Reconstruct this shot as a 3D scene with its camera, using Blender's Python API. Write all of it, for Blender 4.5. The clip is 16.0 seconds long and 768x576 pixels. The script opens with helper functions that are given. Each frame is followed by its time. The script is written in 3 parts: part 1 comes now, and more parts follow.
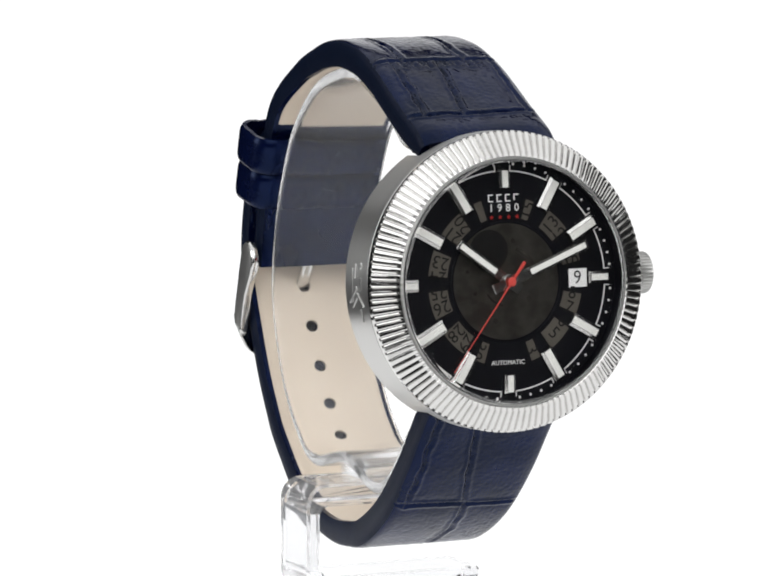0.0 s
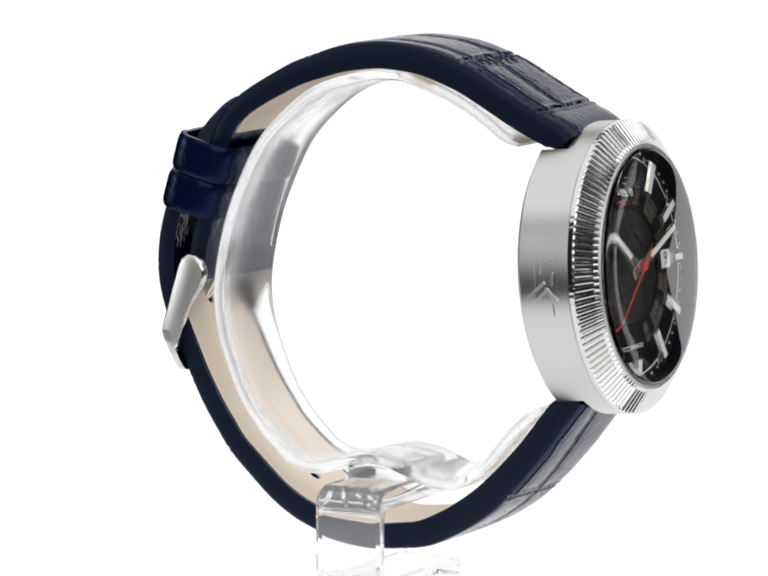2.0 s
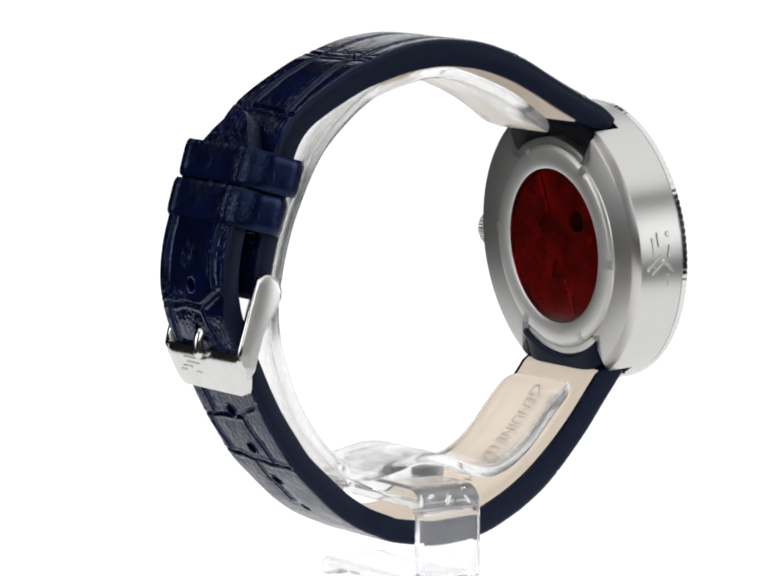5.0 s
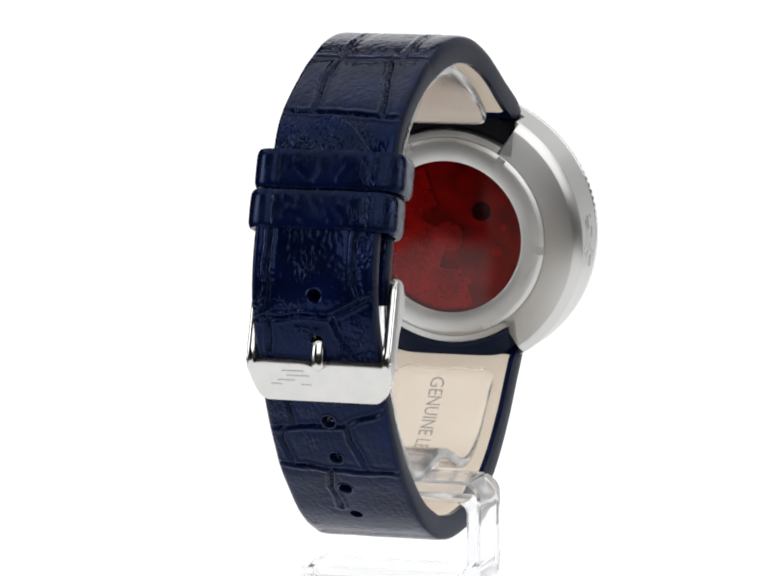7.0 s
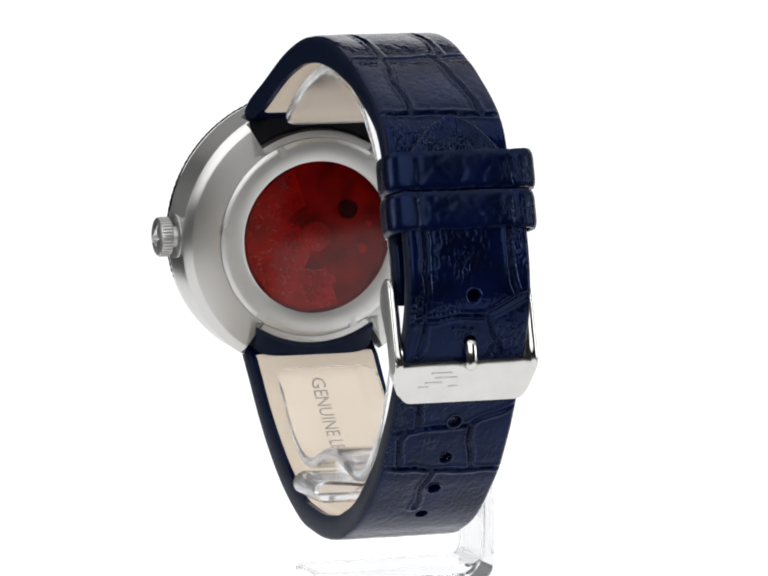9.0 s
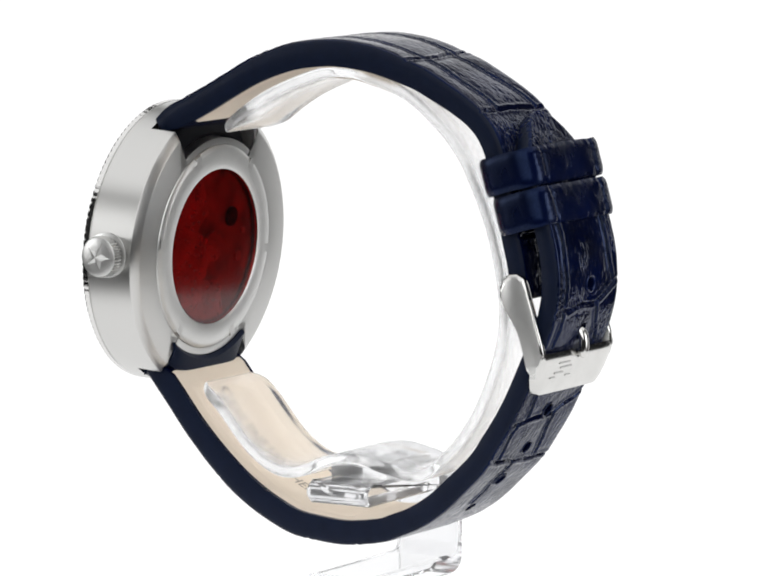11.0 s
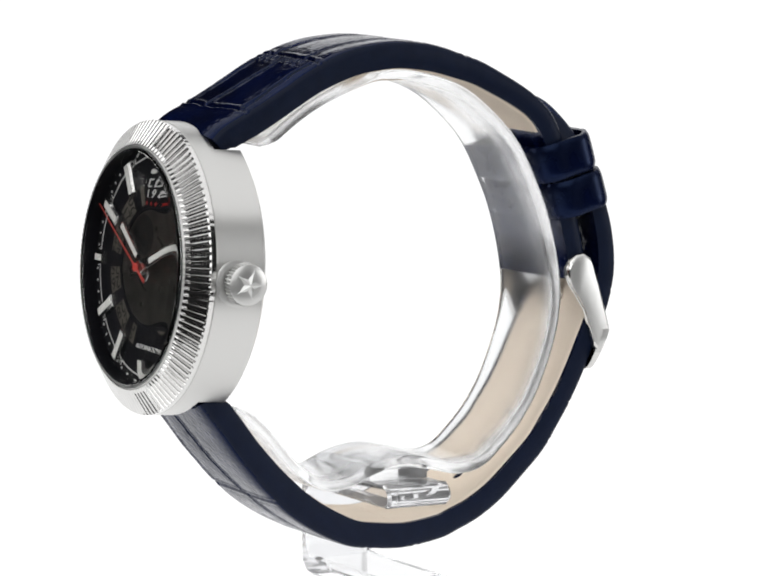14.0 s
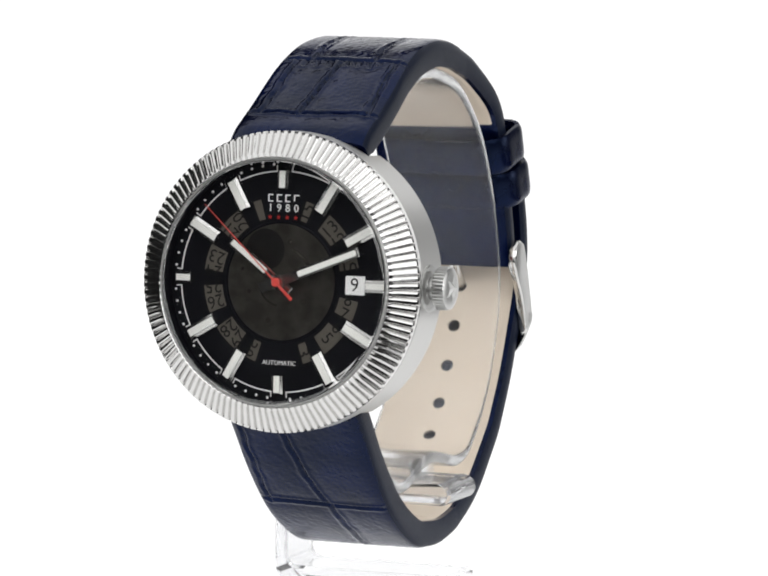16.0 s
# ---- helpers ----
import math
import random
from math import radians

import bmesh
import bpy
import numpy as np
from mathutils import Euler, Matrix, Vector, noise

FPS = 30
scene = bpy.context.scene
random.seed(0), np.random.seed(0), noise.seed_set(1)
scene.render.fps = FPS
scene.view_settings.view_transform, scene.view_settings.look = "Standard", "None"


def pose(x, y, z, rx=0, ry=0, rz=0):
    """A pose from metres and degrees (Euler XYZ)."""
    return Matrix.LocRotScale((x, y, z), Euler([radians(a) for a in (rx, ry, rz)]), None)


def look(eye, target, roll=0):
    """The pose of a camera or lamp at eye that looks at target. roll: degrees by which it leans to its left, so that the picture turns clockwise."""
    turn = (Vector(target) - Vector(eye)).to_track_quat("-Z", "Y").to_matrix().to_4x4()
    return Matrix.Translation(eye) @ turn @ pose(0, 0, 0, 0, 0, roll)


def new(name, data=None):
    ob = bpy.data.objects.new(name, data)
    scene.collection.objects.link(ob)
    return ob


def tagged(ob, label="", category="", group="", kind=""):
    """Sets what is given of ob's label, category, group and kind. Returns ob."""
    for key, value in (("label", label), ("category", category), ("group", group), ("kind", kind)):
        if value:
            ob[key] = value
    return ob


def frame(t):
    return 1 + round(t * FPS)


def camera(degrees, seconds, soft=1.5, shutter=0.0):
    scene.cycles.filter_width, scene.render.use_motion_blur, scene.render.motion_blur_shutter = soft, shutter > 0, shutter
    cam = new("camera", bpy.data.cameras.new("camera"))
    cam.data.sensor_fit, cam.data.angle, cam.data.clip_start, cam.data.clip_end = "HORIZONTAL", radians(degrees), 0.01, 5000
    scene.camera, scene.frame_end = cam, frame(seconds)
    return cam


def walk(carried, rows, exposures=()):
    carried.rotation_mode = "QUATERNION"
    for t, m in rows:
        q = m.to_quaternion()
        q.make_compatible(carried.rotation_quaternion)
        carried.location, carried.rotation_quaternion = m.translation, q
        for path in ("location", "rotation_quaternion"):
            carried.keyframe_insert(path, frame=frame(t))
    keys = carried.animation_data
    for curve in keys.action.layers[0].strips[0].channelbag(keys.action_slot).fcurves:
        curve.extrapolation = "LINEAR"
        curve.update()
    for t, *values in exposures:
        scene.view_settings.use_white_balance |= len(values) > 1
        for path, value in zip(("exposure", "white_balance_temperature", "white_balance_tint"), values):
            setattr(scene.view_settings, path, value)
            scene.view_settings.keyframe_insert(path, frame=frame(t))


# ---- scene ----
MM = 0.001
SECONDS = 16.0

# ---- camera: stands still on a tripod, long lens ----
cam = camera(8.659, SECONDS, soft=2.0)
EYE = Vector((0.0, -0.740, 0.1325))
AIM = EYE + Vector((math.sin(-0.00070) * math.cos(0.11884), math.cos(-0.00070) * math.cos(0.11884), -math.sin(0.11884)))
walk(cam, [(0.0, look(EYE, AIM, 0.054)), (SECONDS, look(EYE, AIM, 0.054))])


# ---- light: product photo table, softboxes at both sides, one above and one over the lens ----
def softbox(name, eye, target, wide, high, radiance, colour=(1, 1, 1), hot=False):
    """hot: the cloth is brightest in its middle and fades to the rim."""
    lamp = bpy.data.lights.new(name, "AREA")
    lamp.shape, lamp.size, lamp.size_y = "RECTANGLE", wide, high
    lamp.energy, lamp.color = radiance * math.pi * wide * high, colour
    if hot:
        lamp.use_nodes = True
        n, l = lamp.node_tree.nodes, lamp.node_tree.links
        geo, off, far, fade = (n.new("ShaderNode" + k) for k in ("NewGeometry", "VectorMath", "VectorMath", "MapRange"))
        off.operation, far.operation, fade.interpolation_type = "SUBTRACT", "LENGTH", "SMOOTHSTEP"
        off.inputs[1].default_value = (0.5, 0.5, 0.0)
        fade.inputs[1].default_value, fade.inputs[2].default_value = 0.08, 0.5
        fade.inputs[3].default_value, fade.inputs[4].default_value = 1.0, 0.0
        l.new(geo.outputs["Parametric"], off.inputs[0])
        l.new(off.outputs[0], far.inputs[0])
        l.new(far.outputs["Value"], fade.inputs[0])
        l.new(fade.outputs[0], n["Emission"].inputs["Strength"])
    ob = new(name, lamp)
    ob.matrix_basis = look(eye, target)
    return ob


CENTRE = (0, -0.02, 0.05)
softbox("softbox_east", (0.62, -0.08, 0.13), CENTRE, 0.40, 0.55, 5.0, hot=True)
softbox("softbox_west", (-0.62, -0.08, 0.17), CENTRE, 0.40, 0.55, 5.0, hot=True)
softbox("softbox_top", (0, 0.05, 0.80), CENTRE, 2.2, 1.2, 1.1)
softbox("softbox_front", (0, -0.95, 0.60), CENTRE, 1.3, 1.0, 1.9)

world = bpy.data.worlds.new("studio_dark")
world.use_nodes = True
world.node_tree.nodes["Background"].inputs[0].default_value = (0.9, 0.95, 1.0, 1)
world.node_tree.nodes["Background"].inputs[1].default_value = 0.02
scene.world = world
scene.view_settings.exposure = 0.0


# ---- materials ----
def material(name, base, rough=0.5, metal=0.0, grain=0.0, grain_size=300.0, stretch=(1, 1, 1), bump=0.0, bump_size=None,
             spec=0.5, tint=None, blot=0.25, coat=0.0, sheen=(1, 1, 1)):
    """A surface with two scales of variation: blotches of colour and roughness, and a fine relief."""
    m = bpy.data.materials.new(name)
    m.use_nodes = True
    t = m.node_tree
    n, l = t.nodes, t.links
    b = n["Principled BSDF"]
    b.inputs["Base Color"].default_value = (*base, 1)
    b.inputs["Roughness"].default_value = rough
    b.inputs["Metallic"].default_value = metal
    b.inputs["Specular IOR Level"].default_value = spec
    b.inputs["Coat Weight"].default_value = coat
    b.inputs["Specular Tint"].default_value = (*sheen, 1)
    b.inputs["Coat Roughness"].default_value = 0.15
    if grain or bump:
        co = n.new("ShaderNodeTexCoord")
        mp = n.new("ShaderNodeMapping")
        mp.inputs["Scale"].default_value = stretch
        l.new(co.outputs["Object"], mp.inputs["Vector"])
        big = n.new("ShaderNodeTexNoise")
        big.inputs["Scale"].default_value = grain_size
        big.inputs["Detail"].default_value = 6
        l.new(mp.outputs[0], big.inputs["Vector"])
        fine = n.new("ShaderNodeTexNoise")
        fine.inputs["Scale"].default_value = bump_size or grain_size * 8
        fine.inputs["Detail"].default_value = 4
        l.new(mp.outputs[0], fine.inputs["Vector"])
        if grain:
            mix = n.new("ShaderNodeMix")
            mix.data_type = "RGBA"
            mix.inputs[6].default_value = (*base, 1)
            mix.inputs[7].default_value = (*(tint or [c * 0.55 for c in base]), 1)
            ramp = n.new("ShaderNodeMapRange")
            ramp.inputs[1].default_value, ramp.inputs[2].default_value = 0.5 - blot, 0.5 + blot
            ramp.inputs[3].default_value, ramp.inputs[4].default_value = 0.0, grain
            l.new(big.outputs[0], ramp.inputs[0])
            l.new(ramp.outputs[0], mix.inputs[0])
            l.new(mix.outputs[2], b.inputs["Base Color"])
            rr = n.new("ShaderNodeMapRange")
            rr.inputs[3].default_value, rr.inputs[4].default_value = rough * 0.8, min(1, rough * 1.25)
            l.new(fine.outputs[0], rr.inputs[0])
            l.new(rr.outputs[0], b.inputs["Roughness"])
        if bump:
            bp = n.new("ShaderNodeBump")
            bp.inputs["Strength"].default_value = bump
            bp.inputs["Distance"].default_value = 0.0002
            l.new(fine.outputs[0], bp.inputs["Height"])
            l.new(bp.outputs[0], b.inputs["Normal"])
    return m


def leather(name, light, dark, wear=(0.018, 0.025), gloss=(0.09, 0.24)):
    """Dyed embossed leather: cloudy dye, patches of fine wrinkles, pores, uneven polish."""
    m = bpy.data.materials.new(name)
    m.use_nodes = True
    n, l = m.node_tree.nodes, m.node_tree.links
    b = n["Principled BSDF"]
    co = n.new("ShaderNodeTexCoord")

    def cloud(scale, detail=5, stretch=(1, 1, 1)):
        mp = n.new("ShaderNodeMapping")
        mp.inputs["Scale"].default_value = stretch
        l.new(co.outputs["Object"], mp.inputs["Vector"])
        t = n.new("ShaderNodeTexNoise")
        t.inputs["Scale"].default_value, t.inputs["Detail"].default_value = scale, detail
        l.new(mp.outputs[0], t.inputs["Vector"])
        return t.outputs[0]

    def span(value, a, b_, c, d):
        r = n.new("ShaderNodeMapRange")
        for k, q in enumerate((a, b_, c, d)):
            r.inputs[k + 1].default_value = q
        l.new(value, r.inputs[0])
        return r.outputs[0]

    dye = cloud(150)
    mix = n.new("ShaderNodeMix")
    mix.data_type = "RGBA"
    mix.inputs[6].default_value, mix.inputs[7].default_value = (*light, 1), (*dark, 1)
    l.new(span(dye, 0.34, 0.66, 0.0, 0.9), mix.inputs[0])
    l.new(mix.outputs[2], b.inputs["Base Color"])
    l.new(span(cloud(300), 0.32, 0.68, *gloss), b.inputs["Roughness"])
    b.inputs["Specular IOR Level"].default_value = 0.27
    b.inputs["Specular Tint"].default_value = (0.30, 0.47, 1.0, 1)
    # patches of creases: cell edges, drawn out along the strap
    mp = n.new("ShaderNodeMapping")
    mp.inputs["Scale"].default_value = (1.7, 1.0, 0.8)
    l.new(co.outputs["Object"], mp.inputs["Vector"])
    vor = n.new("ShaderNodeTexVoronoi")
    vor.feature = "DISTANCE_TO_EDGE"
    vor.inputs["Scale"].default_value = 850
    l.new(mp.outputs[0], vor.inputs["Vector"])
    lines = span(vor.outputs["Distance"], 0.0, 0.16, 0.0, 1.0)
    patch = span(cloud(95, 3), 0.50, 0.60, 0.0, 1.0)
    # the worn, much bent part by the buckle and keepers wrinkles; the rest stays smooth
    axes = n.new("ShaderNodeSeparateXYZ")
    l.new(co.outputs["Object"], axes.inputs[0])
    worn = span(axes.outputs[1], *wear, 0.0, 1.0)

    def times(a, b_):
        m_ = n.new("ShaderNodeMath")
        m_.operation = "MULTIPLY"
        l.new(a, m_.inputs[0])
        l.new(b_, m_.inputs[1])
        return m_
    mul = times(times(lines, patch).outputs[0], worn)
    streak = cloud(900, 4, (1.0, 0.35, 0.35))
    first = n.new("ShaderNodeBump")
    first.inputs["Strength"].default_value, first.inputs["Distance"].default_value = 0.8, 0.00014
    l.new(mul.outputs[0], first.inputs["Height"])
    second = n.new("ShaderNodeBump")
    second.inputs["Strength"].default_value, second.inputs["Distance"].default_value = 0.07, 0.00012
    l.new(streak, second.inputs["Height"])
    l.new(first.outputs[0], second.inputs["Normal"])
    l.new(second.outputs[0], b.inputs["Normal"])
    return m


def clear(name, colour, ior=1.49, rough=0.0, through_=1.0):
    m = bpy.data.materials.new(name)
    m.use_nodes = True
    b = m.node_tree.nodes["Principled BSDF"]
    b.inputs["Base Color"].default_value = (*colour, 1)
    b.inputs["Roughness"].default_value = rough
    b.inputs["Transmission Weight"].default_value = through_
    b.inputs["IOR"].default_value = ior
    return m


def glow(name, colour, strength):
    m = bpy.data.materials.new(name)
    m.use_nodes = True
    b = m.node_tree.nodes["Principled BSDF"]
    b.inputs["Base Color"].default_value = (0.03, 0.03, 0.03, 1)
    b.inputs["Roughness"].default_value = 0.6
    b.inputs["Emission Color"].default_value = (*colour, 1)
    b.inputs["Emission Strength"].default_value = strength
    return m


# near-black base: the table's bright white is put in as emission
LIT_WHITE = glow("emissive_white_acrylic", (1, 1, 1), 1.0)
WALL = material("dark_studio_paint", (0.02, 0.02, 0.021), 0.8, grain=0.5, grain_size=4, bump=0.2)
LEATHER = leather("navy_croc_leather", (0.0020, 0.0046, 0.028), (0.0006, 0.0012, 0.007))
KEEPER_LEATHER = leather("navy_keeper_leather", (0.0020, 0.0046, 0.028), (0.0006, 0.0012, 0.007), (-0.008, 0.04), (0.14, 0.38))
EDGE = material("painted_leather_edge", (0.0038, 0.0080, 0.024), 0.42, grain=0.5, grain_size=500, bump=0.25, bump_size=4000, spec=0.12)
LINING = material("beige_lining_leather", (0.77, 0.675, 0.56), 0.7, grain=0.5, grain_size=220, bump=0.35, bump_size=3500,
                  tint=(0.70, 0.59, 0.48), spec=0.25)
STAMP = material("stamped_grey_ink", (0.30, 0.26, 0.22), 0.7, grain=0.5, grain_size=900)
BRUSHED = material("brushed_steel", (0.62, 0.617, 0.605), 0.32, 1.0, grain=0.0, grain_size=260, stretch=(1, 1, 0.06),
                   bump_size=3000, tint=(0.53, 0.525, 0.515))
brush = BRUSHED.node_tree.nodes.new("ShaderNodeTangent")
brush.direction_type, brush.axis = "RADIAL", "Z"
BRUSHED.node_tree.links.new(brush.outputs[0], BRUSHED.node_tree.nodes["Principled BSDF"].inputs["Tangent"])
BRUSHED.node_tree.nodes["Principled BSDF"].inputs["Anisotropic"].default_value = 0.75
BRUSHED.node_tree.nodes["Principled BSDF"].inputs["Anisotropic Rotation"].default_value = 0.25
SATIN = material("satin_steel_back", (0.62, 0.62, 0.61), 0.38, 1.0, grain=0.35, grain_size=420, bump=0.05, bump_size=3000, tint=(0.52, 0.52, 0.51))
POLISHED = material("polished_steel", (0.68, 0.675, 0.66), 0.14, 1.0, grain=0.15, grain_size=400, bump=0.02, bump_size=3000)
FLUTED = material("fluted_bezel_steel", (0.72, 0.715, 0.705), 0.13, 1.0, grain=0.15, grain_size=500, bump=0.03, bump_size=4000)
BLACK = material("black_lacquer_dial", (0.003, 0.003, 0.005), 0.5, grain=0.4, grain_size=300, bump=0.03, spec=0.1)
SMOKE = material("smoked_dial_centre", (0.092, 0.086, 0.077), 0.30, 0.9, grain=0.8, grain_size=420, tint=(0.052, 0.048, 0.042), blot=0.12, spec=0.12)
DARK_SMOKE = material("dark_smoked_lobe", (0.040, 0.039, 0.038), 0.30, 0.9, grain=0.6, grain_size=420, tint=(0.025, 0.024, 0.024), spec=0.1)
GREY_DISC = material("date_disc_smoked", (0.088, 0.080, 0.068), 0.5, grain=0.4, grain_size=500, spec=0.1)
DIM_PARTS = material("dim_movement_parts", (0.035, 0.032, 0.027), 0.4, grain=0.4, grain_size=600, spec=0.1)
DIGIT = material("date_digit_black", (0.006, 0.006, 0.006), 0.5, spec=0.1)
WHITE = material("white_print", (0.80, 0.80, 0.79), 0.5)
LUME = material("white_lume", (0.82, 0.82, 0.78), 0.55, grain=0.15, grain_size=1500)
RED = material("red_lacquer", (0.58, 0.055, 0.042), 0.35)
DARK_RED = material("dark_red_print", (0.34, 0.018, 0.016), 0.5, spec=0.2)
DEEP = material("dark_gap", (0.006, 0.006, 0.008), 0.7, spec=0.1)
BRONZE = material("movement_plate", (0.42, 0.38, 0.34), 0.35, 1.0, grain=0.9, grain_size=260, bump=0.1, tint=(0.10, 0.085, 0.08), blot=0.2)
ROTOR = material("movement_rotor", (0.62, 0.57, 0.53), 0.28, 1.0, grain=0.6, grain_size=200, tint=(0.2, 0.18, 0.16), blot=0.12, bump=0.08)
CRYSTAL = clear("sapphire_crystal", (1, 1, 1), 1.77)
REDGLASS = clear("red_tinted_glass", (0.60, 0.028, 0.028), 1.40, 0.10)
ACRYLIC = clear("clear_acrylic", (0.90, 0.905, 0.92), 1.46, 0.04, 0.93)
THIN_ACRYLIC = clear("thin_clear_acrylic", (0.96, 0.965, 0.972), 1.26, 0.17, 0.985)


# ---- mesh helpers (millimetres in, metres out) ----
def mesh_of(name, verts, faces, smooth=True, angle=35):
    me = bpy.data.meshes.new(name)
    me.from_pydata([(x * MM, y * MM, z * MM) for x, y, z in verts], [], faces)
    bm = bmesh.new()
    bm.from_mesh(me)
    bmesh.ops.remove_doubles(bm, verts=bm.verts, dist=1e-7)
    bmesh.ops.recalc_face_normals(bm, faces=bm.faces)
    for f in bm.faces:
        f.smooth = smooth
    for e in bm.edges:
        if len(e.link_faces) == 2 and e.calc_face_angle(0) > radians(angle):
            e.smooth = False
    bm.to_mesh(me)
    bm.free()
    return me


def part(name, me, mat, parent, label="", basis=None):
    ob = new(name, me)
    me.materials.clear()
    me.materials.append(mat)
    ob.parent = parent
    if basis is not None:
        ob.matrix_basis = basis
    if label:
        tagged(ob, label)
    return ob


def lathe(profile, steps=192, wave=None, closed=True):
    """Turns (axis, radius) points round the axis Z; wave(i, angle) gives a shift (d_axis, d_radius)."""
    v, f = [], []
    n = len(profile)
    for k in range(steps):
        a = 2 * math.pi * k / steps
        for i, (h, r) in enumerate(profile):
            dh, dr = wave(i, a, k) if wave else (0, 0)
            v.append(((r + dr) * math.cos(a), (r + dr) * math.sin(a), h + dh))
    for k in range(steps):
        j = (k + 1) % steps
        for i in range(n if closed else n - 1):
            i2 = (i + 1) % n
            f.append((k * n + i, j * n + i, j * n + i2, k * n + i2))
    return v, f


def prism(outline, z0, z1, bevel=0.0):
    """An outline in XY pushed up Z, the upper rim drawn in by bevel."""
    n = len(outline)
    cx = sum(p[0] for p in outline) / n
    cy = sum(p[1] for p in outline) / n
    rings = [(z0, 0.0), (z1 - bevel, 0.0)] + ([(z1, bevel)] if bevel else [])
    v = []
    for z, d in rings:
        for x, y in outline:
            k = 1 - d / max(math.hypot(x - cx, y - cy), 1e-6)
            v.append((cx + (x - cx) * k, cy + (y - cy) * k, z))
    f = []
    for r in range(len(rings) - 1):
        for i in range(n):
            j = (i + 1) % n
            f.append((r * n + i, r * n + j, (r + 1) * n + j, (r + 1) * n + i))
    f.append(tuple(range(n))[::-1])
    f.append(tuple((len(rings) - 1) * n + i for i in range(n)))
    return v, f


def join(*pieces):
    v, f = [], []
    for pv, pf in pieces:
        o = len(v)
        v += pv
        f += [tuple(i + o for i in q) for q in pf]
    return v, f


def moved(piece, m):
    """A piece under a matrix whose shift is in millimetres."""
    return [tuple(m @ Vector(p)) for p in piece[0]], piece[1]


def box(x0, x1, y0, y1, z0, z1, bevel=0.0):
    return prism([(x0, y0), (x1, y0), (x1, y1), (x0, y1)], z0, z1, bevel)


def disc(r, z0, z1, n=48, bevel=0.0, cx=0, cy=0):
    return prism([(cx + r * math.cos(2 * math.pi * i / n), cy + r * math.sin(2 * math.pi * i / n)) for i in range(n)], z0, z1, bevel)


def sector(r0, r1, a0, a1, z0, z1, n=24):
    """A flat ring sector, clock degrees from twelve."""
    pts = []
    for r, (p, q) in ((r1, (a0, a1)), (r0, (a1, a0))):
        for i in range(n + 1):
            a = radians(p + (q - p) * i / n)
            pts.append((r * math.sin(a), r * math.cos(a)))
    m = len(pts)
    v = [(x, y, z) for z in (z0, z1) for x, y in pts]
    f = [(i, (i + 1) % m, m + (i + 1) % m, m + i) for i in range(m)]
    for i in range(n):
        a, b, c, d = i, i + 1, m - 2 - i, m - 1 - i
        f += [(d, c, b, a), (m + a, m + b, m + c, m + d)]
    return v, f


def spline(points, step):
    """Evenly spaced points of a smooth curve through the given ones."""
    p = [np.array(q, float) for q in points]
    p = [2 * p[0] - p[1]] + p + [2 * p[-1] - p[-2]]
    out = []
    for i in range(1, len(p) - 2):
        for k in range(24):
            t = k / 24
            out.append(0.5 * (2 * p[i] + (p[i + 1] - p[i - 1]) * t + (2 * p[i - 1] - 5 * p[i] + 4 * p[i + 1] - p[i + 2]) * t * t
                              + (3 * p[i] - p[i - 1] - 3 * p[i + 1] + p[i + 2]) * t ** 3))
    out.append(p[-2])
    out = np.array(out)
    s = np.concatenate([[0], np.cumsum(np.linalg.norm(np.diff(out, axis=0), axis=1))])
    n = max(2, int(s[-1] / step))
    at = np.linspace(0, s[-1], n + 1)
    pts = np.stack([np.interp(at, s, out[:, k]) for k in range(2)], 1)
    return at, pts


def frame_of(pts):
    tan = np.gradient(pts, axis=0)
    tan /= np.linalg.norm(tan, axis=1)[:, None]
    return tan, np.stack([-tan[:, 1], tan[:, 0]], 1)


def lettering(text, size, extrude=0.0):
    """Flat letters as a piece, centred, in millimetres."""
    cu = bpy.data.curves.new("letters", "FONT")
    cu.body, cu.size, cu.align_x, cu.align_y, cu.resolution_u = text, size, "CENTER", "CENTER", 2
    cu.extrude = extrude
    ob = new("letters", cu)
    me = bpy.data.meshes.new_from_object(ob.evaluated_get(bpy.context.evaluated_depsgraph_get()))
    piece = [tuple(v.co) for v in me.vertices], [tuple(p.vertices) for p in me.polygons]
    bpy.data.objects.remove(ob)
    bpy.data.curves.remove(cu)
    bpy.data.meshes.remove(me)
    return piece


# ---- the setting ----
def sweep_table():
    """A white table that curves up into its backdrop; the surface itself emits the white."""
    prof = [(-0.12, 0.0), (0.12, 0.0), (0.45, 0.0)]
    prof += [(0.45 + 0.35 * math.sin(radians(a)), 0.35 - 0.35 * math.cos(radians(a))) for a in range(10, 91, 10)]
    prof += [(0.80, 0.62)]
    v, f = [], []
    for x, near, wider, flare in ((-1, 112, 23, 0), (1, 140, 490, 180)):
        half = [near + wider * min(1, max(0, (y - 0.12) / 0.4)) + flare * min(1, z / 0.35) for y, z in prof]
        v += [(x * h, y * 1000, z * 1000) for (y, z), h in zip(prof, half)]
        v += [(x * h, y * 1000 + 6 * (z > 0.05), (z - 0.006) * 1000) for (y, z), h in zip(prof, half)]
    n = len(prof)
    for i in range(n - 1):
        f.append((i, i + 1, 2 * n + i + 1, 2 * n + i))
        f.append((n + i, n + i + 1, 3 * n + i + 1, 3 * n + i))
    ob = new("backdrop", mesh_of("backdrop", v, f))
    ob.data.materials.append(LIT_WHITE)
    tagged(ob, "seamless white photo table and backdrop, white by emission", "backdrop", kind="structure")


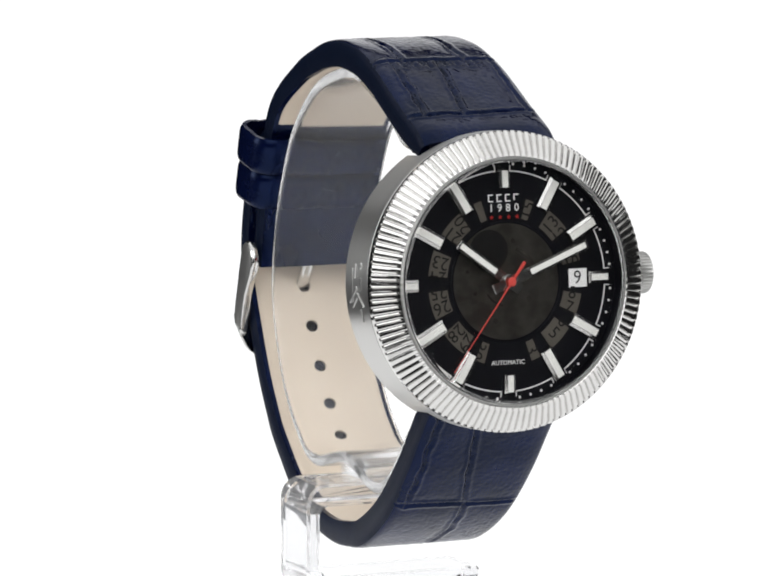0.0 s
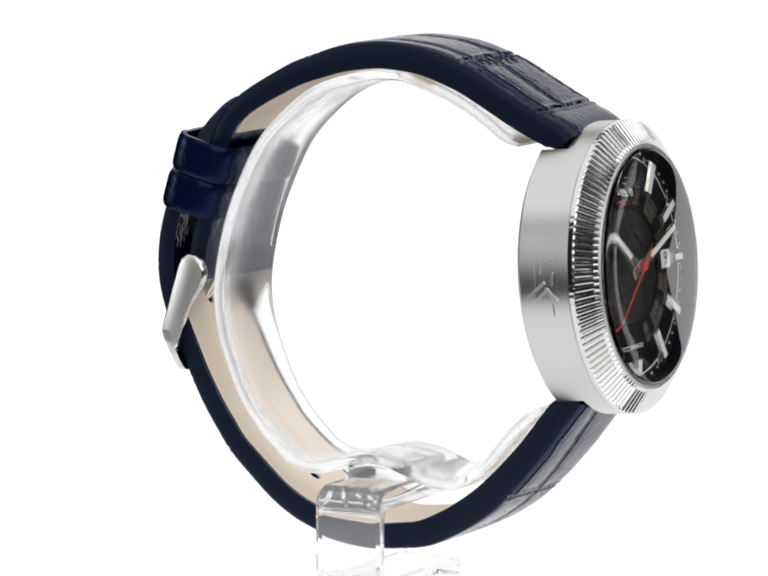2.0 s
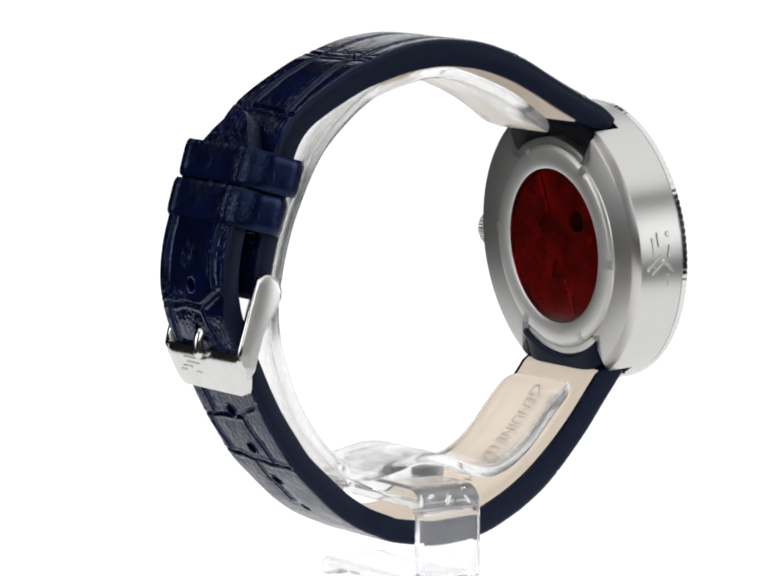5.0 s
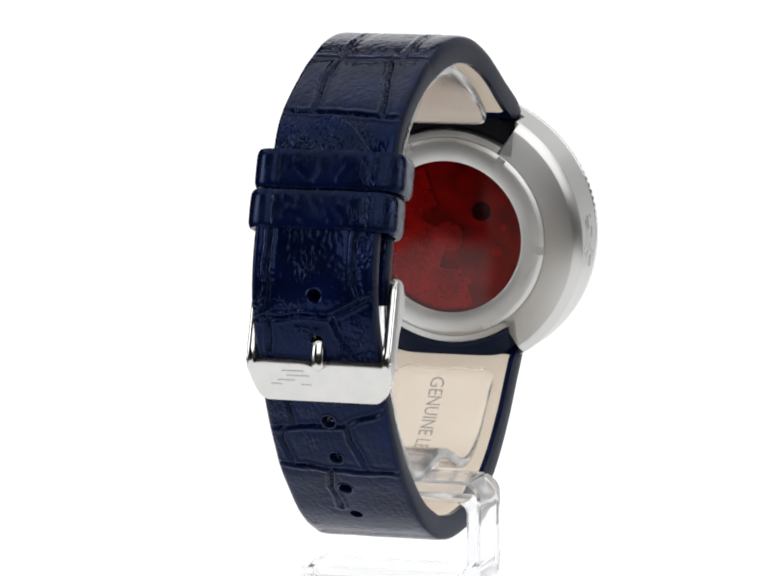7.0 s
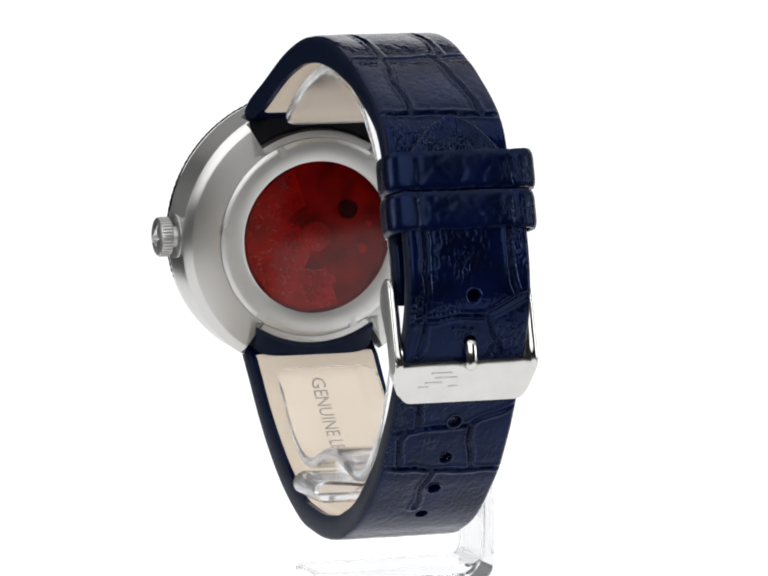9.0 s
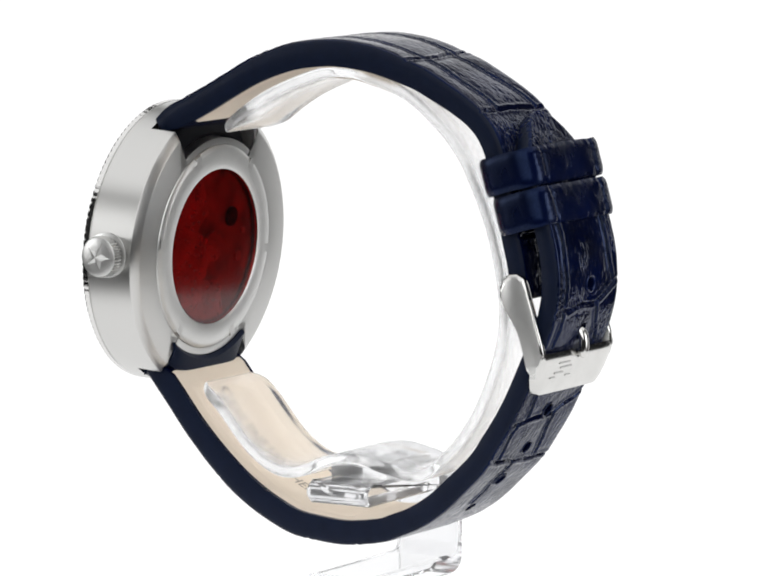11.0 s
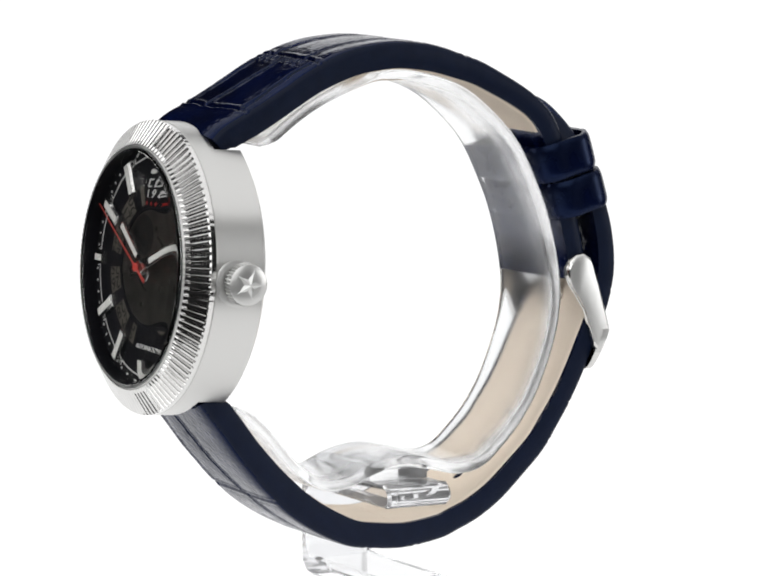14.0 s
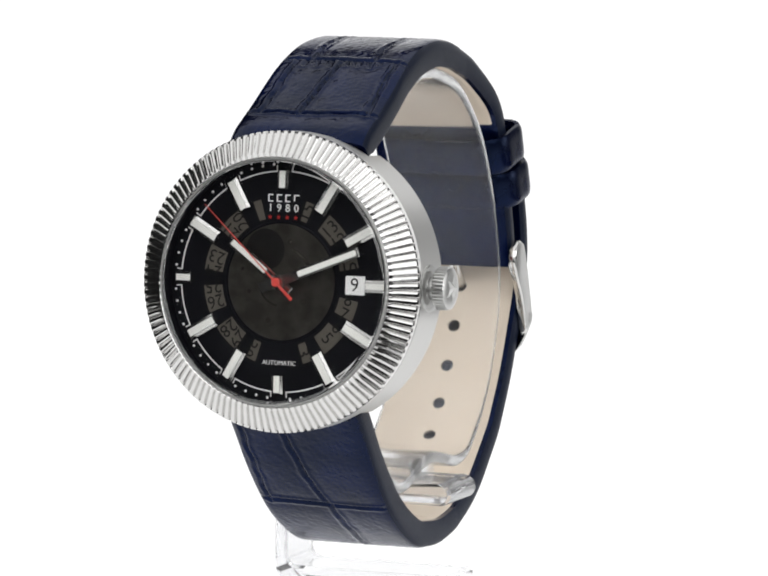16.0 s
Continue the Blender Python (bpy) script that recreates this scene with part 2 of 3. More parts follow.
def room():
    w, d, h = 1.6, 1.8, 1.7
    for name, lo, hi in (("wall_north", (-w, d, -0.9), (w, d + 0.1, h)), ("wall_south", (-w, -d - 0.1, -0.9), (w, -d, h)),
                         ("wall_east", (w, -d, -0.9), (w + 0.1, d, h)), ("wall_west", (-w - 0.1, -d, -0.9), (-w, d, h)),
                         ("floor", (-w, -d, -1.0), (w, d, -0.9)), ("ceiling", (-w, -d, h), (w, d, h + 0.1))):
        v, f = box(lo[0] * 1000, hi[0] * 1000, lo[1] * 1000, hi[1] * 1000, lo[2] * 1000, hi[2] * 1000)
        ob = new(name, mesh_of(name, v, f, smooth=False))
        ob.data.materials.append(WALL)
        tagged(ob, "plain dark grey painted studio surface", name.split("_")[0], kind="structure")


# ---- the display stand ----
RING = [(-24.0, 17.2), (-19, 21.0), (-14.2, 23.7), (-7.1, 26.4), (-3.6, 26.7), (0, 26.4), (7, 24.3), (12, 20.9), (16.8, 15.8),
        (20.3, 9), (22.3, 3.5), (23.7, -3), (24.0, -8), (23.0, -13.5), (20.4, -20.3), (17.5, -25), (14.2, -28.6), (11.3, -30.9),
        (7.7, -31.6), (3.4, -30.7), (-1.2, -29.9), (-5.8, -30.6), (-10.8, -32.5), (-14.7, -32.4), (-19.3, -29.5), (-24.3, -23.9),
        (-27.8, -20.7)]
ARM_Y = (-6.4, 4.0)


def display_stand():
    stand = new("display_stand")
    tagged(stand, "clear acrylic watch stand with an open ring on a bent bracket", "display stand")
    # open ring, its cross-section a flat bar with rounded edges
    s, mid = spline(RING, 0.8)
    tan, nor = frame_of(mid)
    w, t, r = 8.0, 0.85, 0.5
    sec = []
    for cx, cy, a0 in ((w - r, t - r, 0), (-w + r, t - r, 90), (-w + r, -t + r, 180), (w - r, -t + r, 270)):
        for k in range(4):
            a = radians(a0 + 30 * k)
            sec.append((cx + r * math.cos(a), cy + r * math.sin(a)))
    n, v, f = len(sec), [], []
    for i in range(len(s)):
        end = min(s[i], s[-1] - s[i])
        k = min(1, 0.35 + 0.65 * end / 2.0) if end < 2 else 1
        kw = 1 if end > 3 else 0.8 + 0.2 * math.sqrt(1 - (1 - end / 3) ** 2)
        for x, d in sec:
            v.append((x * kw, mid[i, 0] + nor[i, 0] * d * k, mid[i, 1] + nor[i, 1] * d * k))
    for i in range(len(s) - 1):
        for j in range(n):
            f.append((i * n + j, i * n + (j + 1) % n, (i + 1) * n + (j + 1) % n, (i + 1) * n + j))
    f += [tuple(range(n)), tuple(range(len(v) - n, len(v)))]
    ring = part("ring", mesh_of("ring", v, f), THIN_ACRYLIC, stand, "open clear acrylic ring")
    # bracket: a C bent from one bar, upper arm, post and foot
    path = []

    def arc(cx, cz, rad, a0, a1, k=7):
        for i in range(k + 1):
            a = radians(a0 + (a1 - a0) * i / k)
            path.append((cx + rad * math.cos(a), cz + rad * math.sin(a)))
    path.append((11.4, -32.9))
    arc(-12.6, -35.9, 3.0, 90, 180)
    arc(-12.6, -46.5, 3.0, 180, 270)
    path.append((11.6, -49.5))
    path.append((12.2, -49.0))
    path.append((12.2, -47.0))
    path.append((11.7, -46.5))
    arc(-11.9, -44.9, 1.6, 270, 180)
    arc(-11.9, -37.8, 1.6, 180, 90)
    arc(11.0, -34.55, 1.65, -90, 90)
    y0, y1, b = ARM_Y[0], ARM_Y[1], 0.5
    n, v, f = len(path), [], []
    inner = []
    for i in range(n):
        p0, p1, p2 = Vector(path[i - 1]), Vector(path[i]), Vector(path[(i + 1) % n])
        e = ((p1 - p0).normalized() + (p2 - p1).normalized())
        e = e.normalized() if e.length > 1e-6 else (p2 - p1).normalized()
        inner.append((p1.x - e.y * b * 0.8, p1.y + e.x * b * 0.8))
    for y, pts in ((y0, inner), (y0 + b, path), (y1 - b, path), (y1, inner)):
        v += [(x, y, z) for x, z in pts]
    for r_ in range(3):
        for i in range(n):
            j = (i + 1) % n
            f.append((r_ * n + i, r_ * n + j, (r_ + 1) * n + j, (r_ + 1) * n + i))
    f += [tuple(range(n)), tuple(range(3 * n, 4 * n))]
    part("bracket", mesh_of("bracket", v, f), ACRYLIC, stand, "bent clear acrylic bracket")
    # neck between the arm and the ring's raised saddle
    v, f = box(-6.0, 6.0, -6.0, 3.4, -32.86, -30.9, 0.4)
    part("neck", mesh_of("neck", v, f), THIN_ACRYLIC, stand)
    for o in stand.children:
        o.visible_shadow = False
    return stand


# ---- the watch ----
TILT = pose(0.5 * MM, -35.1 * MM, -0.5 * MM, 85.8)
UPPER = [(-33.5, 18.6), (-31.8, 20.1), (-29.4, 21.4), (-25.5, 23.4), (-21.2, 25.8), (-17.7, 27.6), (-14.1, 29.0), (-10.6, 30.0), (-7.1, 30.5),
         (-3.5, 30.7), (0, 30.4), (3.5, 29.8), (7, 28.8), (10.6, 27.6), (14.1, 25.9), (17.6, 24.0), (20.4, 22.1), (22.5, 19.8),
         (24.0, 16.8), (25.0, 13), (25.8, 9), (26.8, 4.5), (27.7, 0.5), (28.1, -3.2), (28.2, -4.4)]
LOWER = [(-35.4, -19.0), (-32.2, -23.1), (-28.7, -27.7), (-25.1, -31.7), (-21.6, -35), (-18, -37.6), (-14.4, -39.6), (-10.9, -41.1),
         (-7.6, -41.7), (-1.7, -42.1), (4.2, -41.3), (7, -40.3), (10.6, -38.7), (14.2, -36.3), (17.7, -33.1), (21.3, -29.5),
         (23.5, -26.3), (25.6, -23), (27.7, -19), (29.5, -15), (31.0, -11.6), (32.2, -8.6), (33.0, -5.5), (33.3, -2.2),
         (32.9, 2.1), (31.8, 6.4), (29.9, 11.2), (27.4, 17), (25.7, 20.2), (23.7, 23.2)]


class Strip:
    """A leather strip: its outer line, thickness and half width along it."""

    def __init__(self, points, thick, half, side, step=0.19):
        self.s, self.p = spline(points, step)
        self.tan, self.nor = frame_of(self.p)
        self.nor = self.nor * side
        self.length = self.s[-1]
        self.thick = np.interp(self.s, *zip(*thick))
        self.half_rows = half

    def near(self, y, z):
        return float(self.s[np.argmin(np.hypot(self.p[:, 0] - y, self.p[:, 1] - z))])

    def aside(self, s):
        """Sideways drift of the strip: it sits slightly askew on the stand."""
        return float(np.interp(s, (0, 20, 55), (0.45, 0.1, -0.2)))

    def half(self, s):
        return float(np.interp(s, *zip(*self.half_rows)))

    def point(self, s, x, depth):
        """depth: inwards from the outer face."""
        q = [np.interp(s, self.s, self.p[:, k]) - depth * np.interp(s, self.s, self.nor[:, k]) for k in range(2)]
        return (x + self.aside(s), q[0], q[1])


def creased(strip, lines, seed, strength):
    """Depth of the embossed scales: furrows along the lines, pillows between them."""
    segs = np.array([(a[0], a[1], b[0], b[1]) for line in lines for a, b in zip(line[:-1], line[1:])])

    def depth(s, x):
        s = s + 0.35 * noise.noise(Vector((s * 0.35, x * 0.35, seed)))
        x = x + 0.35 * noise.noise(Vector((s * 0.35, x * 0.35, seed + 9.0)))
        ax, ay, bx, by = segs.T
        dx, dy = bx - ax, by - ay
        t = np.clip(((s - ax) * dx + (x - ay) * dy) / (dx * dx + dy * dy + 1e-9), 0, 1)
        d = np.min(np.hypot(s - ax - t * dx, x - ay - t * dy))
        wrinkle = 0.022 * noise.noise(Vector((s * 0.9, x * 2.6, seed))) + 0.02 * noise.noise(Vector((s * 3.1, x * 1.3, seed + 4)))
        amp = float(np.interp(s, *strength))
        return amp * (0.17 * math.exp(-(d / 0.22) ** 2) - 0.13 * math.exp(-((d - 0.58) / 0.28) ** 2) + 0.12 * math.exp(-(d / 1.6) ** 2) + 1.3 * wrinkle)
    return depth


def strap_body(strip, depth, crown, across=104):
    """Closed body: embossed outer face, rounded painted edges, flat inner face."""
    v, f = [], []
    ring = 0
    us = np.linspace(-1, 1, across + 1)
    us = np.sign(us) * (1 - (1 - np.abs(us)) ** 1.15)
    for i, s in enumerate(strip.s):
        h, t = strip.half(s), strip.thick[i]
        row = []
        for u in us:
            x = u * h
            edge = (1 - abs(u)) * h
            d = (0.35 * max(0, 1 - edge / 0.6) ** 2) + min(1, edge / 1.6) * depth(s, x) - float(np.interp(s, *zip(*crown))) * (1 - abs(u) ** float(np.interp(s, (14, 30), (8, 26))))
            row.append((x, d))
        row += [(h, 1.1), (h, t * 0.7), (h - 0.25, t)]
        row += [(0, t), (-h + 0.25, t), (-h, t * 0.7), (-h, 1.1)]
        ring = len(row)
        off = strip.aside(s)
        for x, d in row:
            p, n = strip.p[i], strip.nor[i]
            v.append((x + off, p[0] - n[0] * d, p[1] - n[1] * d))
    for i in range(len(strip.s) - 1):
        for j in range(ring):
            k = (j + 1) % ring
            f.append((i * ring + j, i * ring + k, (i + 1) * ring + k, (i + 1) * ring + j))
    f += [tuple(range(ring)), tuple(range(len(v) - ring, len(v)))]
    return v, f


def strap_lining(strip, s0, s1, inset, panel=None):
    """A thin sheet on the inner face; panel: a pressed outline (s0, s1, half)."""
    v, f = [], []
    xs = np.linspace(-1, 1, 45)
    rows = [s for s in strip.s if s0 <= s <= s1]
    for k, s in enumerate(rows):
        t = float(np.interp(s, strip.s, strip.thick))
        h = strip.half(s) - inset
        e = min(s - s0, s1 - s)
        for u in xs:
            x = u * h
            press = 0
            if panel:
                d = max(abs(x) - panel[2], panel[0] - s, s - panel[1])
                press = 0.16 * math.exp(-(d / 0.7) ** 2)
            v.append(strip.point(s, x, t + 0.22 - press - 0.2 * (abs(u) > 0.99) - 0.2 * (e < 0.01)))
    n = len(xs)
    for k in range(len(rows) - 1):
        for j in range(n - 1):
            f.append((k * n + j, k * n + j + 1, (k + 1) * n + j + 1, (k + 1) * n + j))
    base = len(v)
    for k, s in enumerate(rows):
        t = float(np.interp(s, strip.s, strip.thick))
        h = strip.half(s) - inset
        v += [strip.point(s, -h, t - 0.15), strip.point(s, h, t - 0.15)]
    for k in range(len(rows) - 1):
        a, b = base + 2 * k, base + 2 * k + 2
        f += [(a, a + 1, b + 1, b), (a, b, (k + 1) * n, k * n), (b + 1, a + 1, k * n + n - 1, (k + 1) * n + n - 1)]
    return v, f


def pierced(ob, cutters):
    """Cuts the joined cutters out of ob for good."""
    tool = new("cutter", mesh_of("cutter", *join(*cutters), smooth=False))
    mod = ob.modifiers.new("holes", "BOOLEAN")
    mod.operation, mod.object, mod.solver = "DIFFERENCE", tool, "EXACT"
    old = ob.data
    me = bpy.data.meshes.new_from_object(ob.evaluated_get(bpy.context.evaluated_depsgraph_get()))
    ob.modifiers.clear()
    ob.data = me
    bpy.data.meshes.remove(old)
    bpy.data.objects.remove(tool)


def strap(watch):
    upper = Strip(UPPER, [(0, 2.2), (2.2, 3.2), (6, 3.4), (30, 3.0), (60, 2.8), (90, 2.5)],
                  [(0, 10.5), (14, 10.4), (45, 9.3), (100, 9.2)], 1)
    lower = Strip(LOWER, [(0, 2.4), (3, 3.4), (20, 3.6), (45, 3.3), (80, 2.7), (105, 2.5), (130, 1.9)], [(0, 10.4), (200, 9)], -1)
    keep = lower.s <= lower.length - 1.6
    lower.s, lower.p, lower.tan, lower.nor, lower.thick = (q[keep] for q in (lower.s, lower.p, lower.tan, lower.nor, lower.thick))
    n = lower.length = float(lower.s[-1])
    lower.half_rows = [(0, 10.4), (15, 10.2), (50, 9.4), (n - 10, 9.15), (n - 8, 8.5), (n - 5.4, 7.0), (n - 3.1, 5.2), (n - 1.5, 3.7), (n - 0.6, 2.4), (n, 1.0)]
    U, L = upper.near, lower.near
    t1, t2, t3, t4 = U(-28.2, 22.0), U(-15.5, 28.5), U(8.0, 28.5), U(20.8, 21.8)
    up_lines = [[(t1, -10), (t1 - 0.4, -2), (t1 + 0.3, 10)], [(t2 - 0.3, -10), (t2, 0), (t2 - 0.4, 10)], [(t3, -10), (t3 + 0.6, 2), (t3, 10)],
                [(t4 + 0.6, -10), (t4 + 0.2, -3), (t4 - 0.5, 10)],
                [(t1, -1.6), (t2 - 4, -0.4), (t2, 0.2)], [(t1, -7.6), (t2, -7.0)], [(t1, 8.6), (t2, 8.4)],
                [(t2, 4.6), (t3, 4.2)], [(t2, -5.0), (t3, -5.2)],
                [(t3, 4.2), (t3 + 6, 4.7), (t4, 4.3)], [(t3, -3.4), (t3 + 4, -4.2), (t4, -6.4)]]
    up_lines += [[(t2 - 0.4, x), (t2 - 1.7 - 0.5 * math.sin(3 * x), x + 0.15)] for x in (-5.6, -4.6, -3.8, -2.6, -1.7, 1.0, 1.9, 2.7, 3.8, 4.7, 5.9)]
    up_lines += [[(U(26.8, 4.5), -10), (U(26.8, 4.5), 10)]]
    b1, b2, b3, b4 = L(-23.4, -33.3), L(-8, -41.6), L(21.7, -29.0), L(26.0, -22.3)
    low_lines = [[(b1 - 0.5, -10), (b1 + 0.2, 0), (b1 + 0.5, 10)], [(2.5, -2.2), (b1 - 6, -0.6), (b1, 1.0)], [(b1, 1.2), (b1 + 7, 2.0), (b2, 1.4)],
                 [(0, -8.7), (b1, -8.2)], [(b2, -10), (b2, 10)], [(b2 + 7, -10), (b2 + 8, 10)],
                 [(b3 + 1.2, 10), (b3 + 0.2, 3), (b3, 0), (b3 - 0.2, -10)], [(b3, 1.2), (b3 - 4, 2.0), (b3 - 9, 1.8)],
                 [(b4 - 0.6, 10), (b4 + 0.3, 2), (b4 + 0.3, -2), (b4 + 2.2, -6), (b4 + 3.9, -10)],
                 [(b4, -2.5), (b4 - 2.5, -3.0), (b3, -4.4)], [(b4, 6.6), (b4 - 2, 7.8), (b3 + 1, 7.0)], [(b4, 5.2), (b4 + 5, 5.8)]]
    c1 = L(33.2, -5.3)
    low_lines += [[(c1 - 1.2, 10), (c1 - 0.4, 3), (c1 - 0.3, -2.6), (c1 + 1.4, -6), (c1 + 3.2, -10)], [(c1 - 0.3, -2.6), (c1 - 3, -3.8), (c1 - 6.4, -5.6)],
                  [(c1 - 1, 6.6), (c1 - 6, 7.0)], [(c1, 6.6), (c1 + 6, 6.8), (c1 + 12, 6.6)], [(c1 + 2.4, -6.8), (c1 + 7, -6.0), (c1 + 12, -6.2)]]
    top = part("upper_strap", mesh_of("upper_strap", *strap_body(upper, creased(upper, up_lines, 3, ((0, t3 - 3, t3 + 4), (1.35, 1.35, 1.5))), [(0, 1.0), (38, 1.05), (58, 0.45), (100, 0.3)]), angle=60), LEATHER, watch,
               "navy blue crocodile-embossed leather strap half")
    low = part("lower_strap", mesh_of("lower_strap", *strap_body(lower, creased(lower, low_lines, 7, ((0, b2, b3), (1.2, 1.2, 1.6))), [(0, 0.8), (22, 0.7), (50, 0.35), (200, 0.35)]), angle=60), LEATHER, watch,
               "long navy crocodile-embossed leather strap half with holes")
    for half in (top, low):
        half.data.materials.append(EDGE)
        for p in half.data.polygons:
            if abs(p.normal.x) > 0.72:
                p.material_index = 1
    # leather ends that fill the recesses of the case
    for half, sgn in ((top, 1), (low, -1)):
        xs = np.linspace(-9.4, 9.4, 25)
        rows = [[(x, sgn * math.sqrt(16.5 ** 2 - x * x), a) for x in xs] for a in ((-0.1, -3.2, -3.6) if sgn > 0 else (-0.1, -5.2, -5.6))]
        rows[2] = [(x, y + sgn * 0.5, a) for x, y, a in rows[2]]
        rows += [[(x, sgn * (18.6 - 1.6 * (abs(x) / 9.4) ** 6), rows[2][0][2] + 1.2 * (abs(x) / 9.4) ** 6) for x in xs], [(x, sgn * 19.2, -0.1) for x in xs]]
        v = [p for r in rows for p in r]
        f = [(r * 25 + i, r * 25 + i + 1, ((r + 1) % 5) * 25 + i + 1, ((r + 1) % 5) * 25 + i) for r in range(5) for i in range(24)]
        f += [tuple(r * 25 for r in range(5)), tuple(r * 25 + 24 for r in range(5))]
        part("strap_end", mesh_of("strap_end", v, f), DEEP if sgn > 0 else EDGE, half, "dark leather strap end", TILT)
    lin_up = part("lining", mesh_of("lining", *strap_lining(upper, 5.8, U(21.5, 21.0) + 3.0, 1.0)), LINING, top, "beige leather lining")
    lin_low = part("lining", mesh_of("lining", *strap_lining(lower, 2.2, L(33.1, -4.2), 1.0, (6.0, 42.0, 6.6))), LINING, low,
                   "beige leather lining with a pressed panel")
    # stamped words on the lower lining, running down the strip
    words, faces = lettering("GENUINE LEATHER", 3.15)
    v = []
    for a, b, _ in words:
        s = 18.9 + a * 0.86
        t = float(np.interp(s, lower.s, lower.thick))
        v.append(lower.point(s, 1.0 - b, t + 0.25))
    part("stamped_words", mesh_of("stamped_words", v, faces), STAMP, low, "grey stamped lettering")
    # punched holes
    first = L(33.0, -2.7)
    cuts = []
    for k in range(7):
        s = first - 6.65 * k
        i = int(np.argmin(abs(lower.s - s)))
        nrm = Vector((0, lower.nor[i][0], lower.nor[i][1]))
        m = Matrix.Translation((-0.58 + 0.08 * k, *lower.p[i])) @ nrm.to_track_quat("Z", "Y").to_matrix().to_4x4()
        cuts.append(moved(disc(0.95, -5, 3, 18), m))
    pierced(low, cuts)
    pierced(lin_low, cuts)
    for k in (0, 2, 3, 4, 5):
        i = int(np.argmin(abs(lower.s - (first - 6.65 * k))))
        nrm = Vector((0, lower.nor[i][0], lower.nor[i][1]))
        m = Matrix.Translation((-0.58 + 0.08 * k, *(lower.p[i] + lower.nor[i] * 0.22))) @ nrm.to_track_quat("Z", "Y").to_matrix().to_4x4()
        tor = lathe([(0.22 * math.sin(a), 1.16 + 0.2 * math.cos(a)) for a in np.linspace(0, 2 * math.pi, 8, endpoint=False)], 24)
        part("hole_rim", mesh_of("hole_rim", *moved(tor, m)), LEATHER, low)
    return upper, lower


def keeper(watch, name, centre, lean, wide, deep, high, seed, yaw, aside):
    """A leather loop round both strap halves: wide across, deep through, high along the strap."""
    v, f = [], []
    t, r = 0.95, 3.3
    out = []
    for cx, cy, a0 in ((wide - r, deep - r, 0), (-wide + r, deep - r, 90), (-wide + r, -deep + r, 180), (wide - r, -deep + r, 270)):
        out += [(cx + r * math.cos(radians(a0 + 15 * k)), cy + r * math.sin(radians(a0 + 15 * k)), a0 + 15 * k) for k in range(7)]
    dense = []
    for i, (x, y, a) in enumerate(out):
        x2, y2, a2 = out[(i + 1) % len(out)]
        steps = max(1, int(math.hypot(x2 - x, y2 - y) / 0.4))
        for k in range(steps):
            q = k / steps
            dense.append((x + (x2 - x) * q, y + (y2 - y) * q, a))
    n = len(dense)
    levels = np.linspace(-1, 1, 15)
    sec = [(z * high, 0.34 * z ** 6) for z in levels] + [(z * high, t) for z in levels[::-1]]
    m = len(sec)
    for i, (x, y, a) in enumerate(dense):
        ca, sa = math.cos(radians(a)), math.sin(radians(a))
        for j, (z, d) in enumerate(sec):
            g = 0
            if j < 15 and abs(sa) > 0.9:
                q = noise.noise(Vector((x * 0.45, y * 0.45, z * 0.5 + seed)))
                g = 0.15 * math.exp(-(q / 0.05) ** 2) + (0.28 * math.exp(-((abs(x) - 0.62 * wide) / 0.22) ** 2) + (0.06 * math.sin(6.5 * z) if abs(x) > 0.62 * wide else 0) if y > 0 else 0) + 0.03 * noise.noise(Vector((x * 1.9, y, z * 0.6 + seed)))
            v.append(((x - ca * (d + g)) * (1 + 0.03 * y / deep), y - sa * (d + g), z + 0.12 * noise.noise(Vector((x * 0.3, y * 0.3, seed)))))
    for i in range(n):
        k = (i + 1) % n
        for j in range(m):
            f.append((i * m + j, k * m + j, k * m + (j + 1) % m, i * m + (j + 1) % m))
    me = mesh_of(name, v, f, angle=50)
    return part(name, me, KEEPER_LEATHER, watch, "navy embossed leather keeper loop", pose(aside * MM, centre[0] * MM, centre[1] * MM, lean, 0, yaw))


